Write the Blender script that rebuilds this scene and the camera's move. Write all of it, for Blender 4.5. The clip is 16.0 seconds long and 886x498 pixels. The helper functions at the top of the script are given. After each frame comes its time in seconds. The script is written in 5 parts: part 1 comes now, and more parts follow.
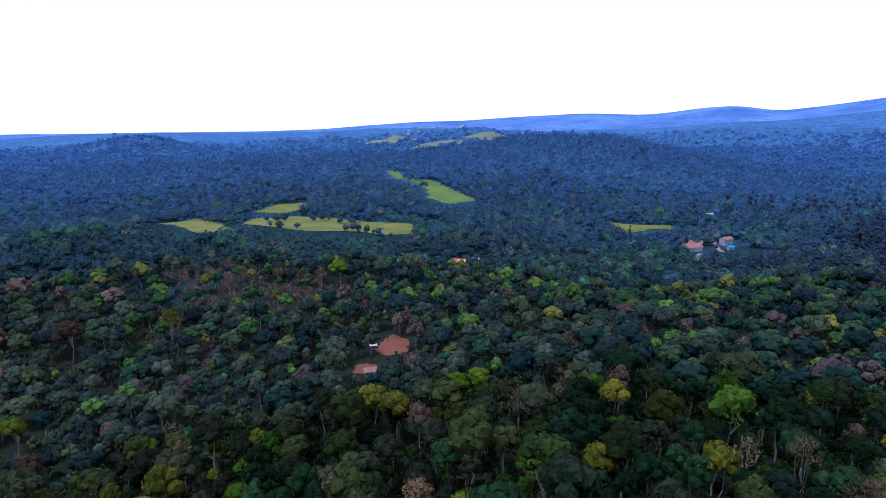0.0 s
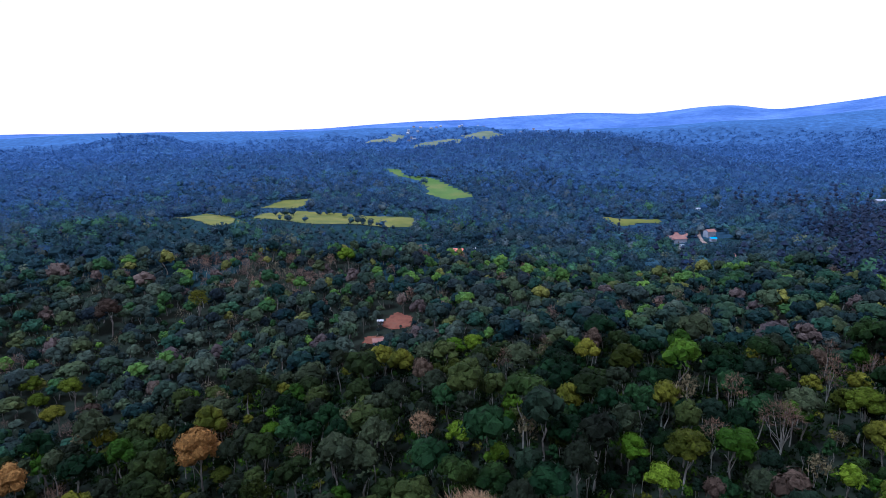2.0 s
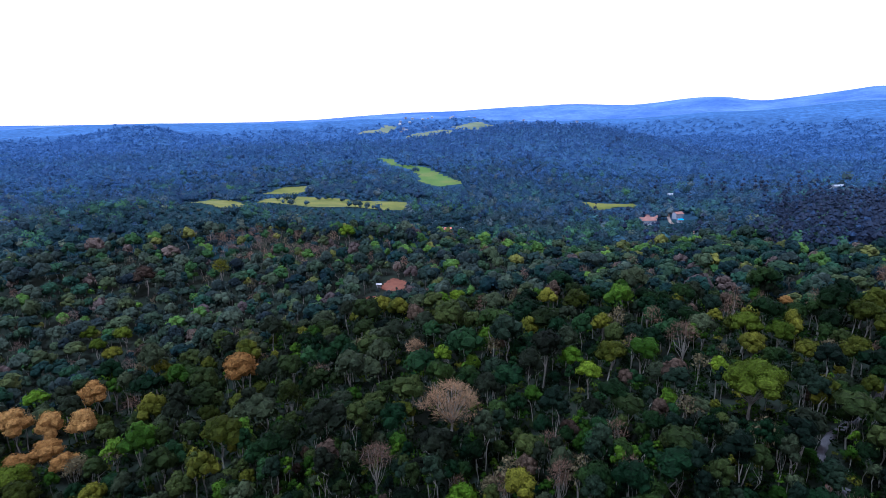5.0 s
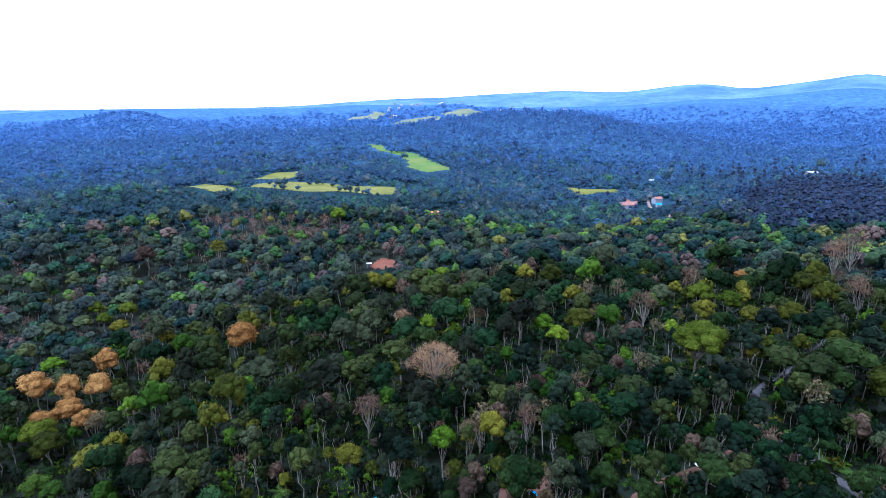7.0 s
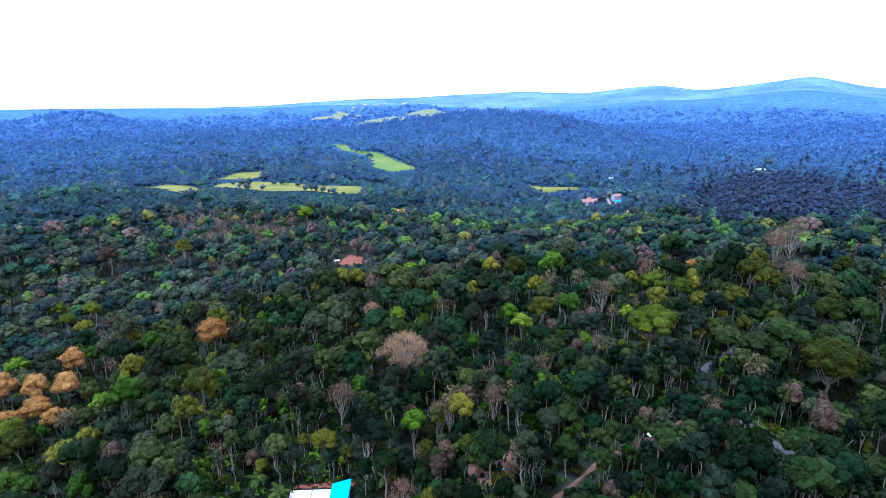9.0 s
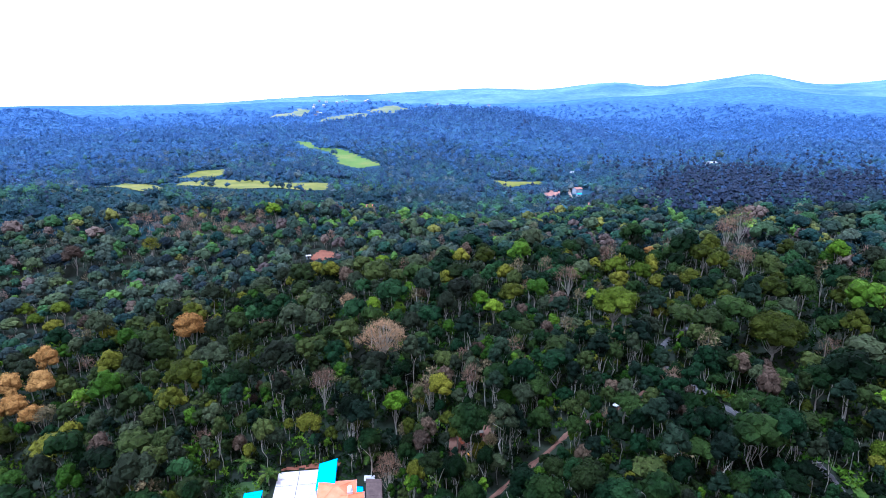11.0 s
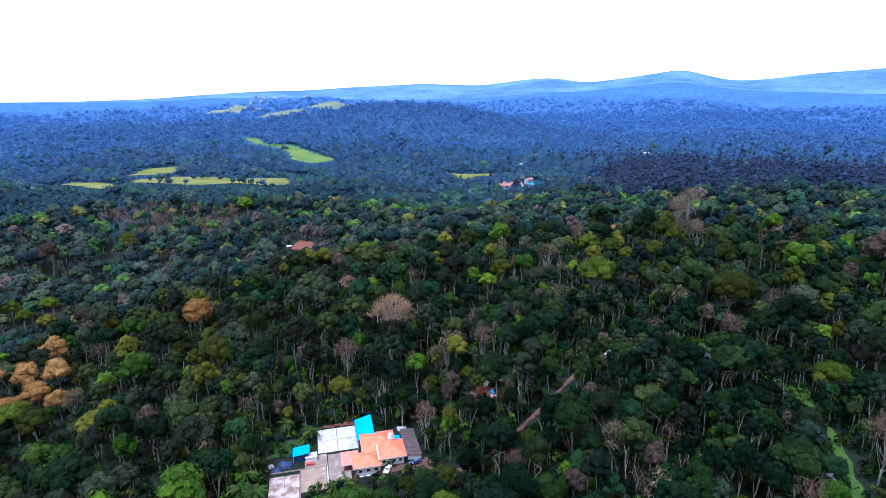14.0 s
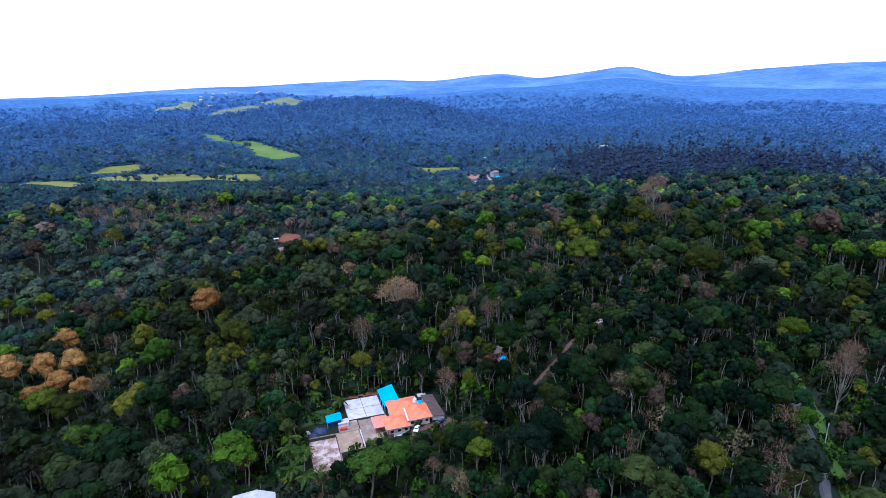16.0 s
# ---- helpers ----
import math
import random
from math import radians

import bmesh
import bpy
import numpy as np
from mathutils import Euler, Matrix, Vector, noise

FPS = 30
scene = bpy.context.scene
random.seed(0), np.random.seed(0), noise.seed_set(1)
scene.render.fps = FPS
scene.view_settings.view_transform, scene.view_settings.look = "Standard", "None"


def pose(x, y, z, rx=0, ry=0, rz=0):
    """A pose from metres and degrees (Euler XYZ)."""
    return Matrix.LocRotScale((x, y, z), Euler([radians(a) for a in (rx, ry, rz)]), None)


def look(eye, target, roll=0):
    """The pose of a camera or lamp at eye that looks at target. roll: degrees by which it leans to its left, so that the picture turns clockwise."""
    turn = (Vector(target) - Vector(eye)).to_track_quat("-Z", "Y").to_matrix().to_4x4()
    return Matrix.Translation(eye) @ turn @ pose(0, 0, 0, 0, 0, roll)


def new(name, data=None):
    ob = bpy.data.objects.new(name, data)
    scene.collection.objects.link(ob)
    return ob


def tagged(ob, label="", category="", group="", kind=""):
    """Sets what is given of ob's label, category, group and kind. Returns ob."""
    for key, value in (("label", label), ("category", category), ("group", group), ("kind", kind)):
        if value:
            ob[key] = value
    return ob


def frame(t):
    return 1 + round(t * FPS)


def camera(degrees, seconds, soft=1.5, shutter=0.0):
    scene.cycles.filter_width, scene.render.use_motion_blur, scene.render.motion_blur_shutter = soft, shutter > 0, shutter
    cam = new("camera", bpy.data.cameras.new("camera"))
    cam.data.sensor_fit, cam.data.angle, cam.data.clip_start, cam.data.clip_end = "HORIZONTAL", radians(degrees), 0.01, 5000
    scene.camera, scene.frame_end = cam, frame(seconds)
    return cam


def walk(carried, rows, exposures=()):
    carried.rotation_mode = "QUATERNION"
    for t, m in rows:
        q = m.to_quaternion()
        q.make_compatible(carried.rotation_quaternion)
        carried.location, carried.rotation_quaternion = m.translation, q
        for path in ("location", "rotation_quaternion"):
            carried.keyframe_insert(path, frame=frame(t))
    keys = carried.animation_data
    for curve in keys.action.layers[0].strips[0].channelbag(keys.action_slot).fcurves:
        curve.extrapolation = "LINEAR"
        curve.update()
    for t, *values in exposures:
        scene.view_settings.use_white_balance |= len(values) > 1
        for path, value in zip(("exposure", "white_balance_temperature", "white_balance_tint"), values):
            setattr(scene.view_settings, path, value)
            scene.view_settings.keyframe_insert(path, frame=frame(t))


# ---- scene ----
cam = camera(78.2, 16.0, soft=0.75)
PATH = [
    (0, (-6.251, 7.049, 93.436), (-6.334, 9.005, 93.025), -0.1),
    (0.5, (-5.824, -2.281, 93.737), (-5.908, -0.326, 93.323), -0.2),
    (1, (-5.493, -10.985, 93.271), (-5.576, -9.03, 92.857), -0.2),
    (1.5, (-5.085, -19.878, 92.759), (-5.168, -17.923, 92.346), -0.1),
    (2, (-4.583, -28.69, 92.595), (-4.664, -26.735, 92.182), -0.2),
    (2.5, (-3.7, -38.0, 92.209), (-3.782, -36.045, 91.795), -0.3),
    (3, (-3.398, -47.097, 92.274), (-3.47, -45.142, 91.857), -0.2),
    (3.5, (-3.164, -56.789, 91.779), (-3.22, -54.833, 91.363), -0.2),
    (4, (-2.461, -65.648, 91.067), (-2.512, -63.692, 90.651), -0.3),
    (6.5, (1.952, -104.221, 92.324), (1.901, -102.283, 91.832), -0.0),
    (7, (2.193, -106.561, 92.068), (2.179, -104.622, 91.579), 0.0),
    (7.5, (2.491, -108.888, 91.935), (2.492, -106.948, 91.446), -0.1),
    (8, (2.485, -110.976, 91.628), (2.509, -109.037, 91.14), 0.2),
    (8.5, (2.091, -113.267, 91.392), (2.156, -111.329, 90.902), 0.1),
    (9, (1.232, -115.835, 90.967), (1.343, -113.899, 90.48), 0.1),
    (11.5, (-7.09, -128.524, 90.289), (-6.812, -126.608, 89.788), -0.1),
    (12, (-11.28, -131.6, 89.836), (-10.968, -129.689, 89.335), -0.1),
    (12.5, (-16.569, -135.24, 89.705), (-16.242, -133.333, 89.2), -0.2),
    (13, (-22.558, -138.96, 89.293), (-22.168, -137.064, 88.786), -0.3),
    (13.5, (-29.415, -142.857, 89.212), (-28.976, -140.974, 88.703), -0.3),
    (14, (-35.953, -146.382, 89.22), (-35.495, -144.504, 88.707), -0.3),
    (14.5, (-42.853, -149.99, 89.33), (-42.357, -148.123, 88.812), -0.3),
    (15, (-49.559, -153.623, 88.831), (-49.016, -151.769, 88.314), -0.4),
    (15.5, (-56.719, -156.831, 88.737), (-56.132, -154.992, 88.215), -0.5),
    (16, (-63.467, -160.123, 88.815), (-62.851, -158.295, 88.287), -0.5),
]
# seconds, stops, kelvin, tint: the clip's camera brightens in the middle of the flight and keeps a cool balance
EXPOSURES = [(0.0, -0.1, 4480, 9), (1.5, -0.05, 4480, 9), (4.0, 0.1, 4480, 9), (6.4, 0.65, 4420, 8), (7.0, 0.9, 4420, 8), (12.5, 1.12, 4400, 8), (13.5, 1.08, 4380, 8), (14.4, 0.5, 4400, 8), (16.0, 0.35, 4420, 7)]
SKY_STRENGTH, SUN_STRENGTH = 0.12, 3.0
CLOUD_WHITE = (15.2, 11.5, 10.0, 1.0)
# ---------------------------------------------------------------- camera in here
walk(cam, [(t, look(eye, target, roll)) for t, eye, target, roll in PATH], EXPOSURES)

# ---- world and sun ----
world = bpy.data.worlds.new("sky")
scene.world = world
world.use_nodes = True
wn, wl = world.node_tree.nodes, world.node_tree.links
sky = wn.new("ShaderNodeTexSky")
sky.sky_type = "NISHITA"
sky.sun_disc = False
sky.sun_elevation = radians(67)
sky.sun_rotation = radians(-129)
sky.altitude = 900
sky.air_density = 1.0
sky.dust_density = 4.0
sky.ozone_density = 1.0
veil = wn.new("ShaderNodeMix")  # thin white cloud over the blue
veil.data_type = "RGBA"
veil.inputs[0].default_value = 0.72
veil.inputs[7].default_value = CLOUD_WHITE
wl.new(sky.outputs["Color"], veil.inputs[6])
wl.new(veil.outputs[2], wn["Background"].inputs["Color"])
wn["Background"].inputs["Strength"].default_value = SKY_STRENGTH

sun = new("sun", bpy.data.lights.new("sun", "SUN"))
sun.data.energy = SUN_STRENGTH
sun.data.angle = radians(10)
sun.data.color = (1.0, 0.96, 0.9)
sun.matrix_world = look((-55, -45, 170), (0, 0, 0))


# ---- materials ----
def nodes_of(name):
    m = bpy.data.materials.new(name)
    m.use_nodes = True
    return m, m.node_tree.nodes, m.node_tree.links, m.node_tree.nodes["Principled BSDF"]


def noise_node(n, l, scale, detail=3.0, rough=0.6):
    geo = n.new("ShaderNodeNewGeometry")
    tex = n.new("ShaderNodeTexNoise")
    tex.inputs["Scale"].default_value = scale
    tex.inputs["Detail"].default_value = detail
    tex.inputs["Roughness"].default_value = rough
    l.new(geo.outputs["Position"], tex.inputs["Vector"])
    return tex


def ramp_node(n, l, source, stops):
    ramp = n.new("ShaderNodeValToRGB")
    while len(ramp.color_ramp.elements) < len(stops):
        ramp.color_ramp.elements.new(0.5)
    for el, (p, c) in zip(ramp.color_ramp.elements, stops):
        el.position, el.color = p, (*c, 1)
    l.new(source, ramp.inputs["Fac"])
    return ramp


def value_mix(n, l, colour, factor, low, high):
    """Colour times a factor mapped from 0..1 to low..high."""
    rng = n.new("ShaderNodeMapRange")
    rng.inputs["To Min"].default_value, rng.inputs["To Max"].default_value = low, high
    l.new(factor, rng.inputs["Value"])
    mix = n.new("ShaderNodeVectorMath")
    mix.operation = "SCALE"
    l.new(colour, mix.inputs[0])
    l.new(rng.outputs["Result"], mix.inputs["Scale"])
    return mix.outputs["Vector"]


def surface(name, stops, scale=0.5, fine=6.0, rough=0.8, bump=0.3, metal=0.0, spread=0.25, spec=0.3):
    """A weathered surface: large stains by a ramp, fine grain as value and relief."""
    m, n, l, p = nodes_of(name)
    big, small = noise_node(n, l, scale), noise_node(n, l, fine, 4.0, 0.7)
    ramp = ramp_node(n, l, big.outputs["Fac"], stops)
    l.new(value_mix(n, l, ramp.outputs["Color"], small.outputs["Fac"], 1 - spread, 1 + spread), p.inputs["Base Color"])
    p.inputs["Roughness"].default_value = rough
    p.inputs["Metallic"].default_value = metal
    p.inputs["Specular IOR Level"].default_value = spec
    b = n.new("ShaderNodeBump")
    b.inputs["Strength"].default_value = bump
    b.inputs["Distance"].default_value = 0.1
    l.new(small.outputs["Fac"], b.inputs["Height"])
    l.new(b.outputs["Normal"], p.inputs["Normal"])
    return m


def leaf_material(name, dark, mid, light, tree_size=0.07, through_light=0.12, gloss=0.04, vary=0.32, grain=1.9, deep=0.2):
    """Leaves: hue by tree (object and place), value by single leaf, some light through."""
    m, n, l, p = nodes_of(name)
    tex = noise_node(n, l, tree_size, 2.0, 0.5)
    info = n.new("ShaderNodeObjectInfo")
    own = n.new("ShaderNodeAttribute")
    own.attribute_name = "tree_tone"
    both = n.new("ShaderNodeMath")
    l.new(info.outputs["Random"], both.inputs[0])
    l.new(own.outputs["Fac"], both.inputs[1])
    tone = n.new("ShaderNodeMath")
    tone.operation = "FRACT"
    l.new(both.outputs["Value"], tone.inputs[0])
    add = n.new("ShaderNodeMath")
    add.operation = "MULTIPLY_ADD"
    add.inputs[1].default_value = 0.75
    l.new(tone.outputs["Value"], add.inputs[0])
    l.new(tex.outputs["Fac"], add.inputs[2])
    rng = n.new("ShaderNodeMapRange")
    rng.inputs["From Min"].default_value, rng.inputs["From Max"].default_value = 0.4, 1.35
    l.new(add.outputs["Value"], rng.inputs["Value"])
    ramp = ramp_node(n, l, rng.outputs["Result"], ((0.0, dark), (0.5, mid), (1.0, light)))
    geo = n.new("ShaderNodeNewGeometry")
    col = value_mix(n, l, ramp.outputs["Color"], geo.outputs["Random Per Island"], 1 - vary, 1 + vary)
    fine = noise_node(n, l, grain, 2.0, 0.6)  # sprays too small to be modelled
    col = value_mix(n, l, col, fine.outputs["Fac"], deep, 2 - deep)
    l.new(col, p.inputs["Base Color"])
    b = n.new("ShaderNodeBump")
    b.inputs["Strength"].default_value = 0.9
    b.inputs["Distance"].default_value = 0.6 / grain
    l.new(fine.outputs["Fac"], b.inputs["Height"])
    l.new(b.outputs["Normal"], p.inputs["Normal"])
    p.inputs["Roughness"].default_value = 0.7
    p.inputs["Specular IOR Level"].default_value = gloss
    tr = n.new("ShaderNodeBsdfTranslucent")
    l.new(col, tr.inputs["Color"])
    mix = n.new("ShaderNodeMixShader")
    mix.inputs["Fac"].default_value = through_light
    l.new(p.outputs["BSDF"], mix.inputs[1])
    l.new(tr.outputs["BSDF"], mix.inputs[2])
    l.new(mix.outputs["Shader"], n["Material Output"].inputs["Surface"])
    return m


M = {
    # floor colour also darkened to deepen the shade in gaps under the trees
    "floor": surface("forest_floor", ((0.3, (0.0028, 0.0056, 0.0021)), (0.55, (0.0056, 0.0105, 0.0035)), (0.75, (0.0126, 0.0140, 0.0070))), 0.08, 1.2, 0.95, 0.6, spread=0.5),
    "soil": surface("red_soil", ((0.3, (0.0975, 0.0335, 0.0171)), (0.6, (0.146, 0.0536, 0.0292)), (0.8, (0.107, 0.0536, 0.0341))), 0.25, 3.0, 0.95, 0.4),
    "track_soil": surface("trodden_earth", ((0.3, (0.0576, 0.0281, 0.0184)), (0.6, (0.0922, 0.0459, 0.0302)), (0.8, (0.1094, 0.0648, 0.0459))), 0.25, 3.0, 0.95, 0.4),
    "rough_grass": surface("rough_grass", ((0.3, (0.012, 0.026, 0.006)), (0.6, (0.026, 0.05, 0.009)), (0.8, (0.045, 0.07, 0.014))), 0.3, 4.0, 0.95, 0.6, spread=0.5),
    "asphalt": surface("asphalt", ((0.3, (0.0375, 0.0353, 0.0390)), (0.6, (0.0562, 0.0525, 0.0570)), (0.8, (0.0825, 0.0713, 0.0638))), 0.3, 5.0, 0.9, 0.2),
    "verge": surface("verge_grass", ((0.3, (0.0215, 0.0488, 0.0036)), (0.6, (0.0439, 0.08, 0.0063)), (0.8, (0.0731, 0.0975, 0.0108))), 0.4, 5.0, 0.95, 0.6, spread=0.5),
    "meadow": surface("meadow_grass", ((0.3, (0.0590, 0.0773, 0.0072)), (0.5, (0.1033, 0.1104, 0.0104)), (0.7, (0.1427, 0.1343, 0.0200))), 0.03, 0.5, 0.95, 0.5, spread=0.35),
    "paddy": surface("paddy_grass", ((0.3, (0.0480, 0.0936, 0.0112)), (0.5, (0.0668, 0.1197, 0.0150)), (0.7, (0.1245, 0.1332, 0.0307))), 0.015, 0.3, 0.95, 0.5, spread=0.3),
    "pasture": surface("far_pasture", ((0.3, (0.0654, 0.0936, 0.0541)), (0.5, (0.1096, 0.1314, 0.0741)), (0.7, (0.1505, 0.1602, 0.0988))), 0.008, 0.1, 0.95, 0.5, spread=0.25),
    "concrete": surface("pale_concrete", ((0.3, (0.300, 0.279, 0.286)), (0.5, (0.400, 0.370, 0.379)), (0.7, (0.457, 0.418, 0.428))), 0.5, 3.0, 0.85, 0.2, spread=0.15),
    "stained": surface("stained_concrete", ((0.38, (0.1600, 0.0963, 0.0740)), (0.5, (0.2560, 0.1809, 0.1517)), (0.6, (0.3760, 0.3080, 0.2886))), 0.42, 3.0, 0.88, 0.25, spread=0.4),
    "brown_yard": surface("brown_yard", ((0.35, (0.1800, 0.1232, 0.0833)), (0.55, (0.2430, 0.1716, 0.1190)), (0.72, (0.3240, 0.2464, 0.1913))), 0.3, 3.0, 0.9, 0.25, spread=0.35),
    "grey_yard": surface("grey_yard", ((0.35, (0.1615, 0.1148, 0.0920)), (0.55, (0.2125, 0.1558, 0.1240)), (0.72, (0.2890, 0.2214, 0.1880))), 0.3, 3.0, 0.9, 0.25, spread=0.35),
    "wall": surface("painted_wall", ((0.3, (0.5, 0.48, 0.47)), (0.6, (0.62, 0.6, 0.58)), (0.8, (0.55, 0.5, 0.46))), 0.6, 5.0, 0.8, 0.15, spread=0.12),
    "grey_wall": surface("grey_wall", ((0.3, (0.3, 0.29, 0.28)), (0.6, (0.38, 0.36, 0.35)), (0.8, (0.3, 0.27, 0.24))), 0.6, 5.0, 0.85, 0.2, spread=0.15),
    "orange_tile": surface("orange_roof_tile", ((0.3, (0.581, 0.12, 0.048)), (0.55, (0.686, 0.156, 0.068)), (0.8, (0.722, 0.216, 0.112))), 0.35, 4.0, 0.7, 0.35, spread=0.12),
    "pink_tile": surface("pink_roof_tile", ((0.3, (0.6, 0.15, 0.10)), (0.6, (0.7, 0.2, 0.14)), (0.8, (0.72, 0.26, 0.18))), 0.4, 4.0, 0.7, 0.35, spread=0.12),
    "clay_tile": surface("old_clay_tile", ((0.3, (0.30, 0.085, 0.04)), (0.6, (0.42, 0.13, 0.06)), (0.8, (0.5, 0.19, 0.1))), 0.35, 4.0, 0.85, 0.4, spread=0.25),
    "blue_sheet": surface("blue_metal_sheet", ((0.3, (0.012, 0.26, 0.62)), (0.7, (0.016, 0.33, 0.76))), 0.2, 3.0, 0.45, 0.05, spread=0.06),
    "dark_roof": surface("dark_roof_sheet", ((0.3, (0.055, 0.036, 0.034)), (0.6, (0.085, 0.058, 0.052)), (0.8, (0.13, 0.10, 0.09))), 0.5, 4.0, 0.8, 0.3),
    "tin": surface("old_tin", ((0.3, (0.32, 0.31, 0.32)), (0.6, (0.48, 0.47, 0.48)), (0.8, (0.35, 0.27, 0.22))), 0.6, 4.0, 0.55, 0.15, metal=0.2),
    "white": surface("white_paint", ((0.3, (0.612, 0.612, 0.619)), (0.7, (0.697, 0.697, 0.705))), 0.8, 5.0, 0.6, 0.05, spread=0.06),
    "tarp": surface("dark_blue_tarp", ((0.3, (0.012, 0.02, 0.05)), (0.6, (0.02, 0.035, 0.09)), (0.8, (0.04, 0.06, 0.12))), 0.9, 5.0, 0.5, 0.3),
    "red": surface("red_paint", ((0.3, (0.32, 0.04, 0.03)), (0.7, (0.42, 0.07, 0.05))), 0.8, 5.0, 0.7, 0.1),
    "pink": surface("pink_cloth", ((0.3, (0.55, 0.22, 0.24)), (0.7, (0.65, 0.3, 0.3))), 0.8, 5.0, 0.8, 0.1),
    "yellow": surface("yellow_cloth", ((0.3, (0.75, 0.36, 0.02)), (0.7, (0.85, 0.5, 0.03))), 0.8, 5.0, 0.8, 0.1),
    "bark": surface("pale_bark", ((0.3, (0.114, 0.105, 0.085)), (0.55, (0.178, 0.167, 0.137)), (0.75, (0.242, 0.232, 0.202))), 0.35, 3.0, 0.9, 0.5),
    "dark_bark": surface("dark_bark", ((0.3, (0.05, 0.04, 0.03)), (0.6, (0.085, 0.07, 0.055)), (0.8, (0.13, 0.11, 0.09))), 0.35, 3.0, 0.95, 0.5),
    # tile and white of far buildings, dulled in colour for the haze of distance
    "hazed_tile": surface("hazed_tile", ((0.3, (0.17, 0.085, 0.07)), (0.6, (0.23, 0.12, 0.095)), (0.8, (0.27, 0.16, 0.13))), 0.2, 2.0, 0.9, 0.3),
    "hazed_white": surface("hazed_wall", ((0.3, (0.2, 0.22, 0.26)), (0.6, (0.28, 0.31, 0.36)), (0.8, (0.34, 0.36, 0.42))), 0.2, 2.0, 0.9, 0.2),
    "glass": None,
    "tyre": surface("tyre_rubber", ((0.3, (0.015, 0.015, 0.016)), (0.7, (0.025, 0.025, 0.025))), 3.0, 9.0, 0.85, 0.1),
    # leaves
}

# Leaves near by: name, dark, middle and light tone.
LEAVES = {
    "green": ("deep_green_leaves", (0.0008313, 0.002894, 0.0008883), (0.005038, 0.0131, 0.003081), (0.02313, 0.03864, 0.007436)),
    "blue_green": ("grey_green_leaves", (0.001177, 0.003161, 0.001891), (0.00589, 0.0123, 0.006847), (0.01834, 0.02849, 0.01466)),
    "olive": ("olive_leaves", (0.008739, 0.01302, 0.001376), (0.03005, 0.03657, 0.003271), (0.1028, 0.1002, 0.00861)),
    "lime": ("lime_leaves", (0.03135, 0.0607, 0.00255), (0.05225, 0.0972, 0.003825), (0.09044, 0.1274, 0.005712)),
    "fresh": ("fresh_green_leaves", (0.007022, 0.01872, 0.001253), (0.02204, 0.04805, 0.002971), (0.07242, 0.1228, 0.006984)),
    "tan": ("tan_twigs", (0.1343, 0.08702, 0.04623), (0.1963, 0.1263, 0.06773), (0.2592, 0.1738, 0.09223)),
    "rose": ("rose_brown_twigs", (0.08312, 0.0542, 0.03707), (0.1245, 0.0797, 0.05187), (0.1757, 0.109, 0.06667)),
    "orange": ("orange_leaves", (0.13, 0.066, 0.016), (0.21, 0.112, 0.03), (0.27, 0.155, 0.045)),
    "brown": ("brown_leaves", (0.02939, 0.02116, 0.01544), (0.04891, 0.03427, 0.02401), (0.07175, 0.0514, 0.03257)),
    # undergrowth tones also darkened to deepen the shade between crowns
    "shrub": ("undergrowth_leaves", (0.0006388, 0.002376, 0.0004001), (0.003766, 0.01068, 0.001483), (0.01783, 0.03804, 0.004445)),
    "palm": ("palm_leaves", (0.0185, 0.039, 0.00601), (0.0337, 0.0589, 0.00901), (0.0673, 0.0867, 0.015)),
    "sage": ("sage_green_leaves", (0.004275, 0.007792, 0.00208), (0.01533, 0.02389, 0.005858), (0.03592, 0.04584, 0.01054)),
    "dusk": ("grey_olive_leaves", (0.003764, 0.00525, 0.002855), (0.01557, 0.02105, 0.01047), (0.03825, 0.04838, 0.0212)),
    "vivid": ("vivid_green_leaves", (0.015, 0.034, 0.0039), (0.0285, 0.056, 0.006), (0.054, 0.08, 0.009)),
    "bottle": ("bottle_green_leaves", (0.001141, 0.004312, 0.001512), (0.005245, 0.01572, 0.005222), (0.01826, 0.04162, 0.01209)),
    "moss": ("moss_green_leaves", (0.02117, 0.03715, 0.002422), (0.03931, 0.05717, 0.003626), (0.06041, 0.0792, 0.005243)),
    "straw": ("straw_coloured_leaves", (0.0612, 0.051, 0.0269), (0.0918, 0.0766, 0.0384), (0.133, 0.107, 0.0528)),
}
# Leaves of the far woods: the middle tone, before haze blue is mixed in.
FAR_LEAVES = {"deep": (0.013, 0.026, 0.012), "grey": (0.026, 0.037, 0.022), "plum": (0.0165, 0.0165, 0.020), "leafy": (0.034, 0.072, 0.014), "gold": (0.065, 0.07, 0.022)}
HAZE_BLUE = (0.079, 0.154, 0.335)
# Distance belts of the far woods: share of painted haze blue, and how much lighter the foliage is.
HAZE_BELTS = {"near": (0.17, 1.5), "middle": (0.40, 1.4), "far": (0.74, 1.3), "last": (1.0, 1.0)}


# paints air haze into a base colour by mixing in a share of blue
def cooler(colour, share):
    return tuple(v * (1 - share) + c * share for v, c in zip(colour, HAZE_BLUE))


